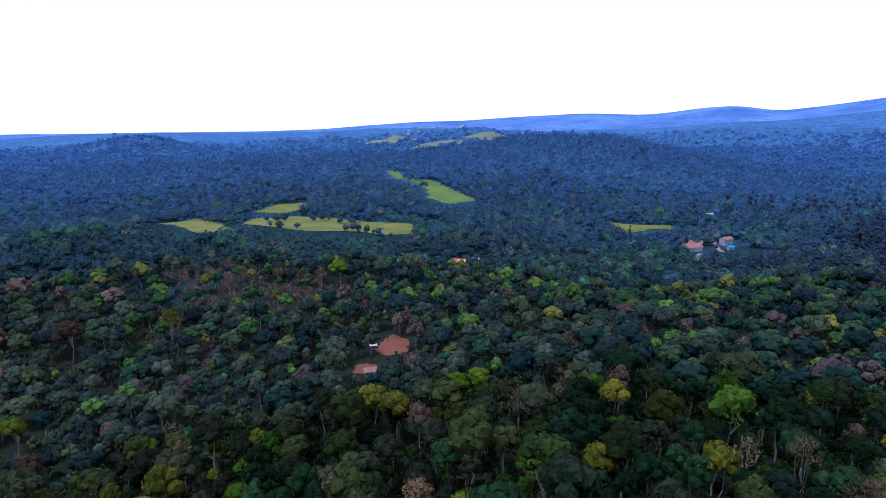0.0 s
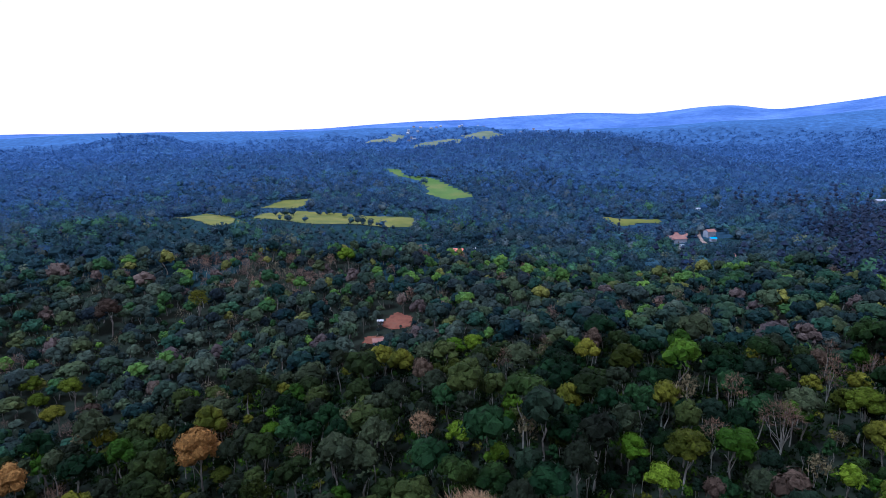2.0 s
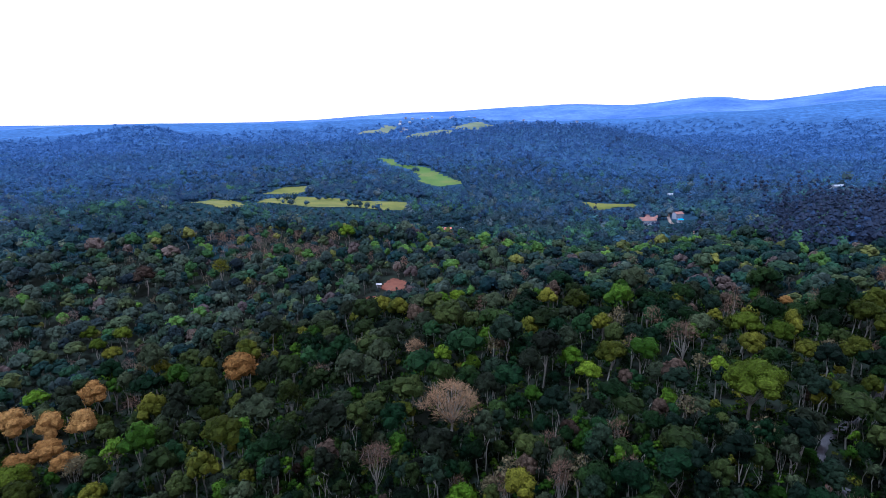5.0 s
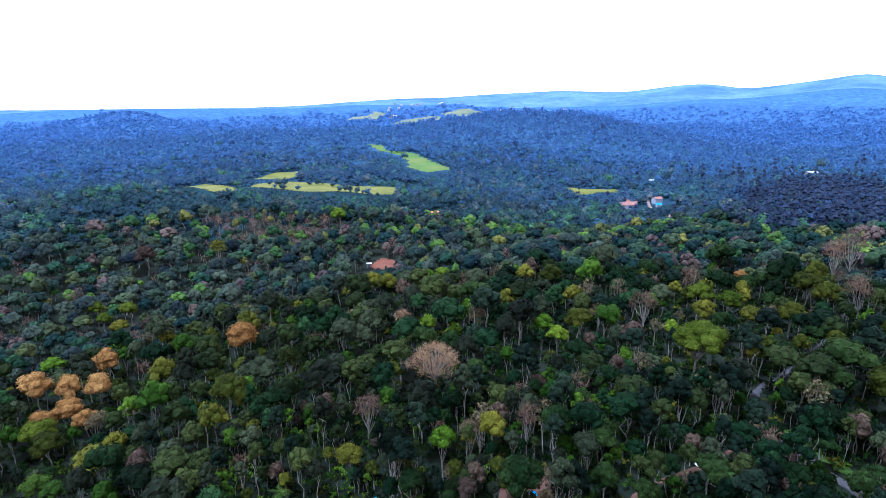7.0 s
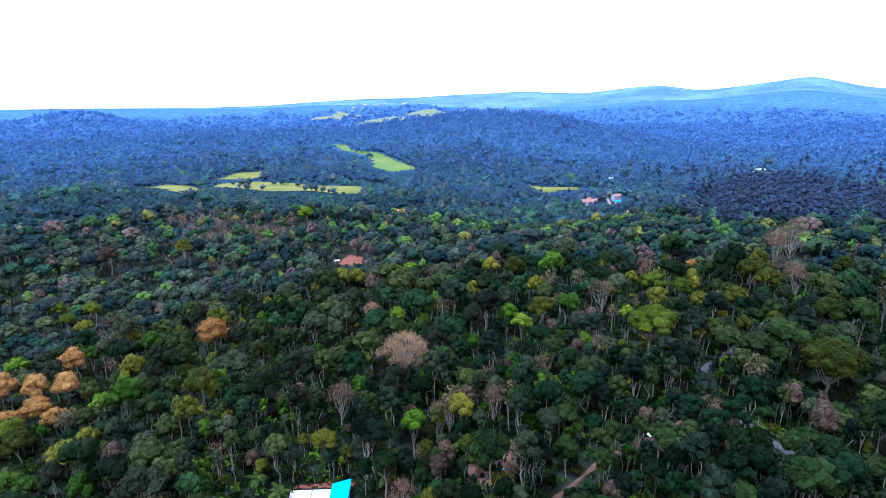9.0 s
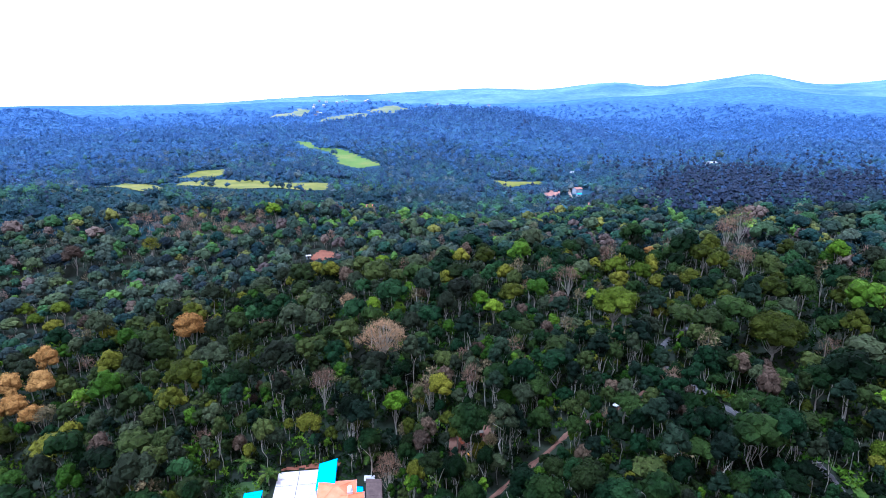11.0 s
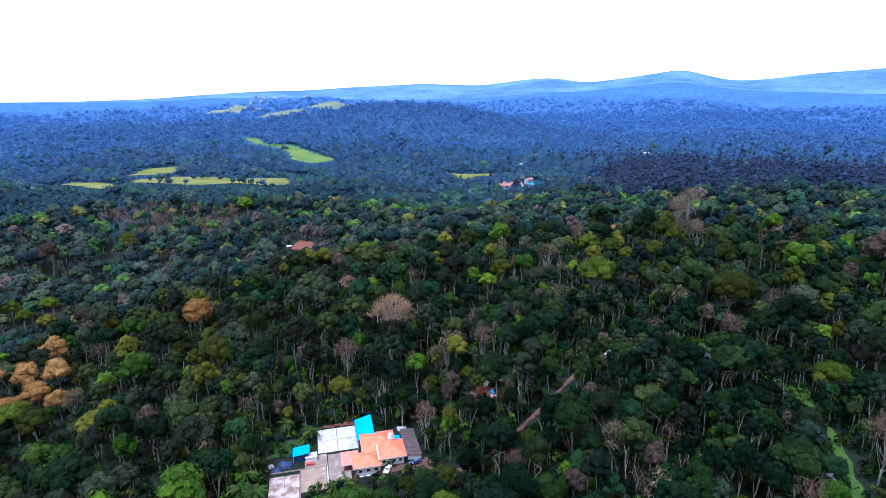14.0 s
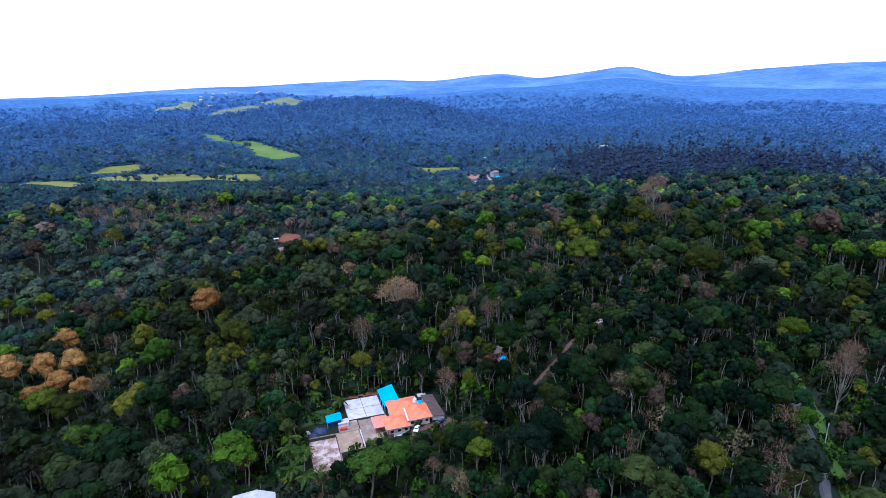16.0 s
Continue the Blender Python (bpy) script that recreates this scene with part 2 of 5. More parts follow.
for key, (name, *tones) in LEAVES.items():
    M[key] = leaf_material(name, *tones, through_light=0.1 if key in ("tan", "rose") else 0.12)
    # copies for the wood behind, lightened and tinted with a little painted haze
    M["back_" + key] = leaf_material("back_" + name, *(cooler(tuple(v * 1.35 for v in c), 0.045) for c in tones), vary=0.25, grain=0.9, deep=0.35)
# haze painted into far leaves and ground: bluer and flatter belt by belt
for belt, (share, gain) in HAZE_BELTS.items():
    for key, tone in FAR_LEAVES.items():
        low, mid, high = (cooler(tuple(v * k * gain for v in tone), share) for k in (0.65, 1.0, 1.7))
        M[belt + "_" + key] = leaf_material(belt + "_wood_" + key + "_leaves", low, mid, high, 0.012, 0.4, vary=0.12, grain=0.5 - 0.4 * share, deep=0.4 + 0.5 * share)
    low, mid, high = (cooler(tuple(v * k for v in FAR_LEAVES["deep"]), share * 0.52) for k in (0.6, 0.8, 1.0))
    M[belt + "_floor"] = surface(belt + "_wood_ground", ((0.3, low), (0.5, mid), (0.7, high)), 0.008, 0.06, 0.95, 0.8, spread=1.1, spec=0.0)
# ground steps up to the ridges, with more haze blue in the colour
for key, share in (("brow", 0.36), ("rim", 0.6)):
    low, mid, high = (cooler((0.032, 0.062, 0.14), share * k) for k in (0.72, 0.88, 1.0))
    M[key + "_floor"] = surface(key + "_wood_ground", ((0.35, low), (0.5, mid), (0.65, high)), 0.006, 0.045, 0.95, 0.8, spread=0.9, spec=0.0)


def glass_material():
    m, n, l, p = nodes_of("window_glass")
    p.inputs["Base Color"].default_value = (0.02, 0.025, 0.03, 1)
    p.inputs["Roughness"].default_value = 0.08
    return m


def paint_material(name, col):
    m, n, l, p = nodes_of(name)
    tex = noise_node(n, l, 2.0)
    l.new(ramp_node(n, l, tex.outputs["Fac"], ((0.3, tuple(v * 0.9 for v in col)), (0.7, col))).outputs["Color"], p.inputs["Base Color"])
    p.inputs["Roughness"].default_value = 0.25
    p.inputs["Coat Weight"].default_value = 0.6
    return m


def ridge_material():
    """Wooded ridges kilometres away, the air's blue haze painted into their colour and glow."""
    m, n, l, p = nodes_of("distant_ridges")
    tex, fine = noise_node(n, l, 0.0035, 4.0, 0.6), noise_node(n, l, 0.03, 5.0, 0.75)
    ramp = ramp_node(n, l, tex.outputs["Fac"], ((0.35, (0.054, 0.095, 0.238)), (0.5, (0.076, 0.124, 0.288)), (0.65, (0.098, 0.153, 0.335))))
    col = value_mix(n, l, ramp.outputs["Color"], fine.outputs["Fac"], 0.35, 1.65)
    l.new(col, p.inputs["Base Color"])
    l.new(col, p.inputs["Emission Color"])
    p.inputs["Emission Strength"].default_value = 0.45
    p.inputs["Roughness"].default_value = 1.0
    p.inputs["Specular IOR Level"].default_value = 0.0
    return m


M["glass"] = glass_material()
M["ridge"] = ridge_material()


# ---- the lie of the land ----
# Swells of the ground: centre x, y, radius, height over the valley's level of -12 m.
SWELLS = (
    (-200, 0, 160, -16.0), (300, 100, 160, 15.3), (-400, 1200, 420, 32.8), (200, 600, 160, -17.2), (-200, 200, 160, -22.8),
    (900, 800, 260, 19.5), (-300, 500, 160, 7.1), (-100, -100, 160, -19.1), (400, 200, 260, 13.4), (100, 400, 90, -16.0),
    (300, 900, 160, -19.7), (-100, 500, 90, 7.0), (100, 100, 90, 3.7), (-300, 400, 160, 17.0), (-300, 0, 90, -11.4), (-500, 700, 160, -13.8),
)
# Hills beyond: centre x, y, radius across, radius along, height.
HILLS = (
    (240, 1420, 340, 400, 84), (-60, 2550, 420, 420, 45), (-1260, 2020, 190, 260, 62), (-700, 1500, 500, 260, 18),
    (-1500, 2700, 900, 400, 42), (900, 2600, 900, 420, 40), (1500, 1700, 420, 420, 28), (-500, 3000, 600, 380, 38), (1900, 2500, 700, 500, 60),
)
# The skyline's crest: bearing from the valley in degrees, height in metres.
CREST = (
    (-75, 60), (-60, 60), (-40, 53), (-33, 62), (-27, 70), (-20, 77), (-14.5, 93), (-10, 122), (-5, 148), (0, 158), (4.5, 182), (11.5, 206), (17, 191), (19.3, 205),
    (22, 233), (24.8, 243), (28, 203), (31.5, 230), (34, 256), (36.7, 286), (38.8, 242), (41, 198), (44, 204), (47, 232), (50.5, 245), (53.5, 258), (57, 256), (65, 246), (75, 186), (90, 86),
)
YARD_Z = -29.4


def smooth(a, b, v):
    u = np.clip((v - a) / (b - a), 0, 1)
    return u * u * (3 - 2 * u)


def rolling(x, y, size, seed):
    """A smooth rolling field of about -1..1."""
    r = np.random.RandomState(seed)
    out = 0
    for k in range(7):
        a, p, s = r.uniform(0, 6.28), r.uniform(0, 6.28), size * r.uniform(0.6, 1.5)
        out = out + np.sin((x * np.cos(a) + y * np.sin(a)) * 6.28 / s + p)
    return out / 3.2


def height(x, y):
    x, y = np.asarray(x, float), np.asarray(y, float)
    z = -12.0 + 0 * x
    for cx, cy, r, h in SWELLS:
        z = z + h * np.exp(-((x - cx) ** 2 + (y - cy) ** 2) / r**2)
    far = np.hypot(x, y + 60)
    z = z + rolling(x, y, 90, 3) * 1.2 * smooth(60, 200, far) * (1 - smooth(2500, 3200, far))
    z = z + 14 * smooth(900, 1800, far) + 42 * smooth(1700, 3300, far)
    z = z + rolling(x, y, 520, 5) * 11 * smooth(1100, 2000, far) * (1 - smooth(2600, 3300, far))
    z = z + rolling(x, y, 210, 6) * 5 * smooth(1200, 2200, far) * (1 - smooth(2600, 3300, far))
    for cx, cy, rx, ry, h in HILLS:
        z = z + h * np.exp(-(((x - cx) / rx) ** 2) - ((y - cy) / ry) ** 2)
    bearing = np.degrees(np.arctan2(x, y + 60))
    knots, tops = zip(*CREST)
    crest = sum(np.interp(bearing + d, knots, tops) for d in (-0.9, -0.45, 0, 0.45, 0.9)) / 5
    crest = crest + rolling(x, y, 420, 15) * 7 * smooth(2600, 3600, far) * (1 - smooth(4000, 4450, far))
    z = z + crest * (0.28 * smooth(2300, 3300, far) + 0.72 * smooth(3100, 4500, far))
    # the levelled house plot: yards to the west, the house a little higher, a bank below its front
    plot = smooth(14, 5, np.maximum(np.maximum(-57 - x, x + 4), np.maximum(-4 - y, y - 43)))
    level = YARD_Z + 1.3 * smooth(-24, -19, x) - 2.0 * smooth(10.5, 6, y) * smooth(-31, -27, x) * smooth(-17, -21, x)
    return z * (1 - plot) + level * plot


def near_line(x, y, line):
    """Distance of places from a line of points."""
    best = 1e9 + 0 * np.asarray(x, float)
    for (ax, ay), (bx, by) in zip(line, line[1:]):
        dx, dy = bx - ax, by - ay
        u = np.clip(((x - ax) * dx + (y - ay) * dy) / (dx * dx + dy * dy), 0, 1)
        best = np.minimum(best, np.hypot(x - ax - u * dx, y - ay - u * dy))
    return best


def within(x, y, ring):
    """Whether places lie inside a ring of corners."""
    x, y = np.asarray(x, float), np.asarray(y, float)
    hit = np.zeros(x.shape, bool)
    for (ax, ay), (bx, by) in zip(ring, ring[1:] + ring[:1]):
        if ay != by:
            hit ^= ((ay > y) != (by > y)) & (x < (bx - ax) * (y - ay) / (by - ay) + ax)
    return hit


ROAD = [(190, 134), (165, 108), (138, 86), (112, 68), (104, 56), (105, 45), (110, 28), (116, 10), (119, -7), (113, -27), (97, -50), (77, -73), (54, -94)]
TRACK = [(104, 52), (92, 42), (78, 35), (60, 29), (50, 22), (36, 13), (22, 4), (11, -1), (2, 3), (-5, 9)]
MEADOW = [(-346, 586), (-330, 640), (-270, 575), (-225, 507), (-246, 477)]
MEADOW_2 = [(-240, 560), (-258, 631), (-216, 662), (-157, 645), (-64, 622), (-57, 549), (-106, 519), (-152, 528), (-204, 546)]
MEADOW_3 = [(-286, 704), (-271, 758), (-239, 785), (-215, 740), (-233, 672)]
PADDY = [(-170, 1085), (-129, 1066), (-118, 1000), (-66, 980), (-15, 880), (10, 806), (-34, 785), (-70, 835), (-72, 900), (-95, 960), (-135, 1000)]
VILLAGE_FIELD = [(176, 722), (262, 712), (250, 684), (216, 680), (184, 664)]
PASTURE = [(-227, 2158), (-150, 2090), (-60, 2120), (-7, 2203), (-20, 2330), (-66, 2360), (-176, 2230)]
PASTURE_2 = [(-32, 2460), (5, 2300), (136, 2354), (165, 2520), (60, 2560)]
PASTURE_3 = [(-452, 2354), (-294, 2252), (-290, 2600), (-345, 2640)]
CLEARING = [(-63, 254), (-48, 249), (-46, 260), (-60, 264)]
CLEARING_2 = [(-55, 277), (-48, 295), (-36, 287), (-36, 271), (-47, 269)]


# ---- meshes ----
def mesh_from_tris(name, tris, mats, slots=None):
    """One mesh from an array of triangles (n, 3, 3)."""
    me = bpy.data.meshes.new(name)
    k = len(tris)
    me.vertices.add(3 * k)
    me.vertices.foreach_set("co", np.ascontiguousarray(tris, np.float32).ravel())
    me.loops.add(3 * k)
    me.loops.foreach_set("vertex_index", np.arange(3 * k, dtype=np.int32))
    me.polygons.add(k)
    me.polygons.foreach_set("loop_start", np.arange(0, 3 * k, 3, dtype=np.int32))
    for m in mats:
        me.materials.append(m)
    if slots is not None:
        me.polygons.foreach_set("material_index", np.ascontiguousarray(slots, np.int32))
    me.update(calc_edges=True)
    return me


def part(name, bm, material, parent=None, label=""):
    """Links a bmesh (or a ready mesh) as one object under a thing."""
    if isinstance(bm, bmesh.types.BMesh):
        me = bpy.data.meshes.new(name)
        bmesh.ops.recalc_face_normals(bm, faces=bm.faces)
        bm.to_mesh(me)
        bm.free()
    else:
        me = bm
    if material and not me.materials:
        me.materials.append(material)
    ob = new(name, me)
    ob.parent = parent
    return tagged(ob, label) if label else ob


def thing(name, x, y, z, label, category, group="", turn=0.0):
    ob = new(name)
    ob.empty_display_size = 0.3
    ob.matrix_basis = pose(x, y, z, 0, 0, turn)
    return tagged(ob, label, category, group)


def box(x0, x1, y0, y1, z0, z1, bevel=0.0, bm=None):
    bm = bm or bmesh.new()
    made = bmesh.ops.create_cube(bm, size=1, matrix=Matrix.LocRotScale(((x0 + x1) / 2, (y0 + y1) / 2, (z0 + z1) / 2), None, (x1 - x0, y1 - y0, z1 - z0)))
    if bevel:
        bmesh.ops.bevel(bm, geom=list({e for v in made["verts"] for e in v.link_edges}), offset=bevel, segments=1, affect="EDGES")
    return bm


def slab_of(corners, thick):
    """A plate with the given top corners (x, y, z)."""
    bm = bmesh.new()
    top = [bm.verts.new(c) for c in corners]
    low = [bm.verts.new((c[0], c[1], c[2] - thick)) for c in corners]
    bm.faces.new(top)
    bm.faces.new(low[::-1])
    for i in range(len(corners)):
        j = (i + 1) % len(corners)
        bm.faces.new((top[j], top[i], low[i], low[j]))
    return bm


def draped(name, ring, lift, material, step, label, category):
    """A field that lies on the ground inside a ring of corners."""
    xs = np.arange(min(p[0] for p in ring), max(p[0] for p in ring) + step, step)
    ys = np.arange(min(p[1] for p in ring), max(p[1] for p in ring) + step, step)
    gx, gy = np.meshgrid(xs, ys)
    wob = step * 0.35
    gx, gy = gx + rolling(gx, gy, step * 7, 11) * wob, gy + rolling(gx, gy, step * 6, 12) * wob
    gz = height(gx, gy) + lift
    inside = within(gx, gy, ring)
    vid, verts, faces = {}, [], []
    for j in range(len(ys) - 1):
        for i in range(len(xs) - 1):
            q = ((j, i), (j, i + 1), (j + 1, i + 1), (j + 1, i))
            if sum(inside[a] for a in q) >= 3:
                f = []
                for a in q:
                    if a not in vid:
                        vid[a] = len(verts)
                        verts.append((gx[a], gy[a], gz[a]))
                    f.append(vid[a])
                faces.append(f)
    me = bpy.data.meshes.new(name)
    me.from_pydata(verts, [], faces)
    me.materials.append(material)
    return tagged(new(name, me), label, category, kind="structure")


def strip(name, line, half, lift, material, label, category, shift=0.0, wobble=0.3):
    """A road or path along a line, lying on the ground."""
    pts = []
    p = [line[0]] + list(line) + [line[-1]]
    for a, b, c, d in zip(p, p[1:], p[2:], p[3:]):
        for k in range(10):
            u = k / 10
            pts.append([0.5 * (2 * b[i] + (c[i] - a[i]) * u + (2 * a[i] - 5 * b[i] + 4 * c[i] - d[i]) * u * u + (3 * b[i] - a[i] - 3 * c[i] + d[i]) * u**3) for i in (0, 1)])
    pts = np.array(pts)
    way = np.gradient(pts, axis=0)
    way /= np.linalg.norm(way, axis=1, keepdims=True) + 1e-9
    side = np.stack([way[:, 1], -way[:, 0]], 1)
    r = np.random.RandomState(len(line))
    verts, faces = [], []
    for i, (q, s) in enumerate(zip(pts, side)):
        for u in (-1, -0.6, 0, 0.6, 1):
            e = u * half + shift + (r.uniform(-wobble, wobble) if abs(u) == 1 else 0)
            x, y = q + s * e
            verts.append((x, y, float(height(x, y)) + lift + 0.08 * (1 - u * u) - (0.35 if abs(u) == 1 else 0)))
        if i:
            for k in range(4):
                a = 5 * (i - 1) + k
                faces.append((a, a + 1, a + 6, a + 5))
    me = bpy.data.meshes.new(name)
    me.from_pydata(verts, [], faces)
    me.materials.append(material)
    return tagged(new(name, me), label, category, kind="structure")


# ---- ground ----
def ring_sheet(name, radii, bearings, material, drop=0.0):
    r, b = np.meshgrid(radii, np.radians(bearings), indexing="ij")
    x, y = r * np.sin(b), r * np.cos(b) - 60
    z = height(x, y) - drop
    n, k = r.shape
    verts = np.stack([x, y, z], -1).reshape(-1, 3)
    i, j = np.meshgrid(np.arange(n - 1), np.arange(k), indexing="ij")
    a, b2 = i * k + j, i * k + (j + 1) % k
    faces = np.stack([a, a + k, b2 + k, b2], -1).reshape(-1, 4)
    me = bpy.data.meshes.new(name)
    me.from_pydata(verts.tolist(), [], faces.tolist())
    me.materials.append(material)
    for p in me.polygons:
        p.use_smooth = True
    return new(name, me)


BEARINGS = np.r_[np.arange(-62, 76, 0.45), np.arange(76, 298, 3.7)]
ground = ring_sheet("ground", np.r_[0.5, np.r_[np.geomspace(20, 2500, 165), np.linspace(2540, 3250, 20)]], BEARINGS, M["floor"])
# farther ground takes the haze-tinted materials
for belt in (*HAZE_BELTS, "brow", "rim"):
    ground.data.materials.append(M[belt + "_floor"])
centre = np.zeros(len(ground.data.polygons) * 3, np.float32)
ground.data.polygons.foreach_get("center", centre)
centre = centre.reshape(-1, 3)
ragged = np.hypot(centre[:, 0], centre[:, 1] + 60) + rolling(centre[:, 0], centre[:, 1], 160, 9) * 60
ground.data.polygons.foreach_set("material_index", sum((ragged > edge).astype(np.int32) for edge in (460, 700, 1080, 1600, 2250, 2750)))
tagged(ground, "wooded valley ground with dark leaf litter and undergrowth", "ground", kind="structure")
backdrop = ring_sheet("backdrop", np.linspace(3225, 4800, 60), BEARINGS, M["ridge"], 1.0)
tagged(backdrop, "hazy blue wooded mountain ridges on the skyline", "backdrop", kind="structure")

draped("field", MEADOW, 0.35, M["meadow"], 4.0, "sunlit yellow-green grass meadow between woods", "field")
draped("field", MEADOW_2, 0.35, M["meadow"], 4.0, "long yellow-green meadow edged by trees", "field")
draped("field", MEADOW_3, 0.35, M["meadow"], 4.0, "small yellow-green meadow behind trees", "field")
draped("field", PADDY, 0.5, M["paddy"], 8.0, "bright green paddy strip along the valley floor", "field")
draped("field", VILLAGE_FIELD, 0.4, M["meadow"], 5.0, "small yellow-green field beside the village", "field")
draped("field", PASTURE, 1.0, M["pasture"], 18.0, "pale green pasture on a far hillside", "field")
draped("field", PASTURE_2, 1.5, M["pasture"], 22.0, "pale pasture on a far rise below the town", "field")
draped("field", PASTURE_3, 1.0, M["pasture"], 20.0, "faint green pasture on a distant slope", "field")
draped("clearing", CLEARING_2, 0.35, M["soil"], 1.6, "red bare-earth slope among dark trees", "clearing")
draped("clearing", CLEARING, 0.35, M["soil"], 1.6, "red bare-earth clearing among dark trees", "clearing")
strip("road", ROAD, 1.35, 0.45, M["asphalt"], "narrow grey asphalt road winding through the wood", "road")
strip("verge", ROAD[5:], 1.5, 0.65, M["verge"], "bright green grass verge beside the road", "grass", -4.4, 0.9)
strip("track", TRACK, 0.8, 0.28, M["track_soil"], "reddish dirt track between trees", "path", 0.0, 0.5)


# ---- trees ----
import itertools


def tube_tris(points, radii, sides=5):
    """A tapered tube along points, as triangles."""
    pts = np.array(points, float)
    rings = []
    for i, (p, r) in enumerate(zip(pts, radii)):
        d = pts[min(i + 1, len(pts) - 1)] - pts[max(i - 1, 0)]
        d = d / (np.linalg.norm(d) + 1e-9)
        u = np.cross(d, (0.3, 0.95, 0.1))
        u /= np.linalg.norm(u)
        v = np.cross(d, u)
        a = np.arange(sides) * 6.2832 / sides
        rings.append(p + r * (np.cos(a)[:, None] * u + np.sin(a)[:, None] * v))
    out = []
    for a, b in zip(rings, rings[1:]):
        for k in range(sides):
            j = (k + 1) % sides
            out += [(a[k], a[j], b[j]), (a[k], b[j], b[k])]
    return np.array(out)


def crown_lobes(r, radius, tall, count, flat, uneven=0.0):
    """Centres and radii of the foliage clumps that make up a domed crown, above its base."""
    k = np.arange(count)
    ang = r.uniform(0, 6.28) + k * 2.4 + r.uniform(-0.4, 0.4, count)
    up = 1 - (1.2 - 0.3 * flat) * (k + 0.35) / count + r.uniform(-0.1, 0.1, count)
    out = np.sqrt(np.clip(1 - up**2, 0.02, 1)) * r.uniform(0.8 - uneven, 1.1 + 0.5 * uneven, count)
    size = radius * r.uniform(0.36, 0.54, count) * min(1.0, math.sqrt(12 / count))
    at = np.stack([np.cos(ang) * out * radius * 0.6, np.sin(ang) * out * radius * 0.6, tall * (0.40 + 0.48 * up)], 1)
    at[:, :2] += r.uniform(-0.14, 0.14, 2) * radius
    return at, size


def leaf_tris(r, lobes, size, n, leaf, squash=0.75, droop=-0.3):
    """Leaf sprays scattered over the clumps, each a ragged triangle that faces outwards."""
    weight = size**2 / (size**2).sum()
    pick = r.choice(len(size), n, p=weight)
    d = r.normal(size=(n, 3))
    d /= np.linalg.norm(d, axis=1, keepdims=True)
    d[:, 2] = np.where(d[:, 2] < droop, -d[:, 2], d[:, 2])
    at = lobes[pick] + d * (size[pick] * r.uniform(0.72, 1.08, n))[:, None] * (1, 1, squash)
    nrm = d + r.normal(size=(n, 3)) * 0.24
    nrm /= np.linalg.norm(nrm, axis=1, keepdims=True)
    u = np.cross(nrm, r.normal(size=(n, 3)))
    u /= np.linalg.norm(u, axis=1, keepdims=True)
    v = np.cross(nrm, u)
    tri = []
    for k in range(3):
        a = k * 2.094 + r.uniform(-0.45, 0.45, n)
        s = leaf * r.uniform(0.45, 1.0, n)
        tri.append(at + (np.cos(a) * s)[:, None] * u + (np.sin(a) * s)[:, None] * v)
    return np.stack(tri, 1)


def lump_faces():
    """A twenty-sided ball: corners and faces."""
    g = (1 + math.sqrt(5)) / 2
    p = np.array([(s * a, t * b, 0) for a, b in ((1, g),) for s in (-1, 1) for t in (-1, 1)], float)
    p = np.concatenate([p, p[:, (2, 0, 1)], p[:, (1, 2, 0)]]) / math.sqrt(1 + g * g)
    near = np.linalg.norm(p[:, None] - p[None], axis=2) < 1.2
    faces = []
    for a, b, c in itertools.combinations(range(12), 3):
        if near[a, b] and near[b, c] and near[a, c]:
            up = np.dot(np.cross(p[b] - p[a], p[c] - p[a]), p[a]) > 0
            faces.append((a, b, c) if up else (a, c, b))
    return p, faces


LUMP, LUMP_FACES = lump_faces()
SIX = np.array(((1, 0, 0), (0, 1, 0), (-1, 0, 0), (0, -1, 0), (0, 0, 1), (0, 0, -0.6)), float)
SIX_FACES = [f for i in range(4) for f in ((i, (i + 1) % 4, 4), ((i + 1) % 4, i, 5))]


def heart_tris(r, lobes, size, squash=0.8, fat=0.82, sides=20):
    """The dense inner foliage of each clump: an uneven lump of eight or twenty faces."""
    shape, faces = (LUMP, LUMP_FACES) if sides == 20 else (SIX, SIX_FACES)
    out = []
    for c, q in zip(lobes, size):
        a = r.uniform(0, 1.57)
        turn = np.array(((math.cos(a), -math.sin(a), 0), (math.sin(a), math.cos(a), 0), (0, 0, 1)))
        p = c + (shape @ turn) * q * r.uniform(fat - 0.12, fat + 0.12, (len(shape), 1)) * (1, 1, squash)
        out += [(p[i], p[j], p[k]) for i, j, k in faces]
    return np.array(out)


def twig_tris(r, lobes, size, n, length, width, squash=0.8):
    """Fine bare twigs: slivers that point outwards and up."""
    weight = size**2 / (size**2).sum()
    pick = r.choice(len(size), n, p=weight)
    d = r.normal(size=(n, 3))
    d /= np.linalg.norm(d, axis=1, keepdims=True)
    d[:, 2] = np.abs(d[:, 2]) * 0.9 + 0.15
    foot = lobes[pick] + d * (size[pick] * r.uniform(0.25, 0.75, n))[:, None] * (1, 1, squash)
    tip = foot + (d + r.normal(size=(n, 3)) * 0.25) * (length * r.uniform(0.5, 1.0, n))[:, None]
    w = np.cross(tip - foot, r.normal(size=(n, 3)))
    w *= (width / (np.linalg.norm(w, axis=1) + 1e-9))[:, None]
    return np.stack([foot - w, foot + w, tip], 1)


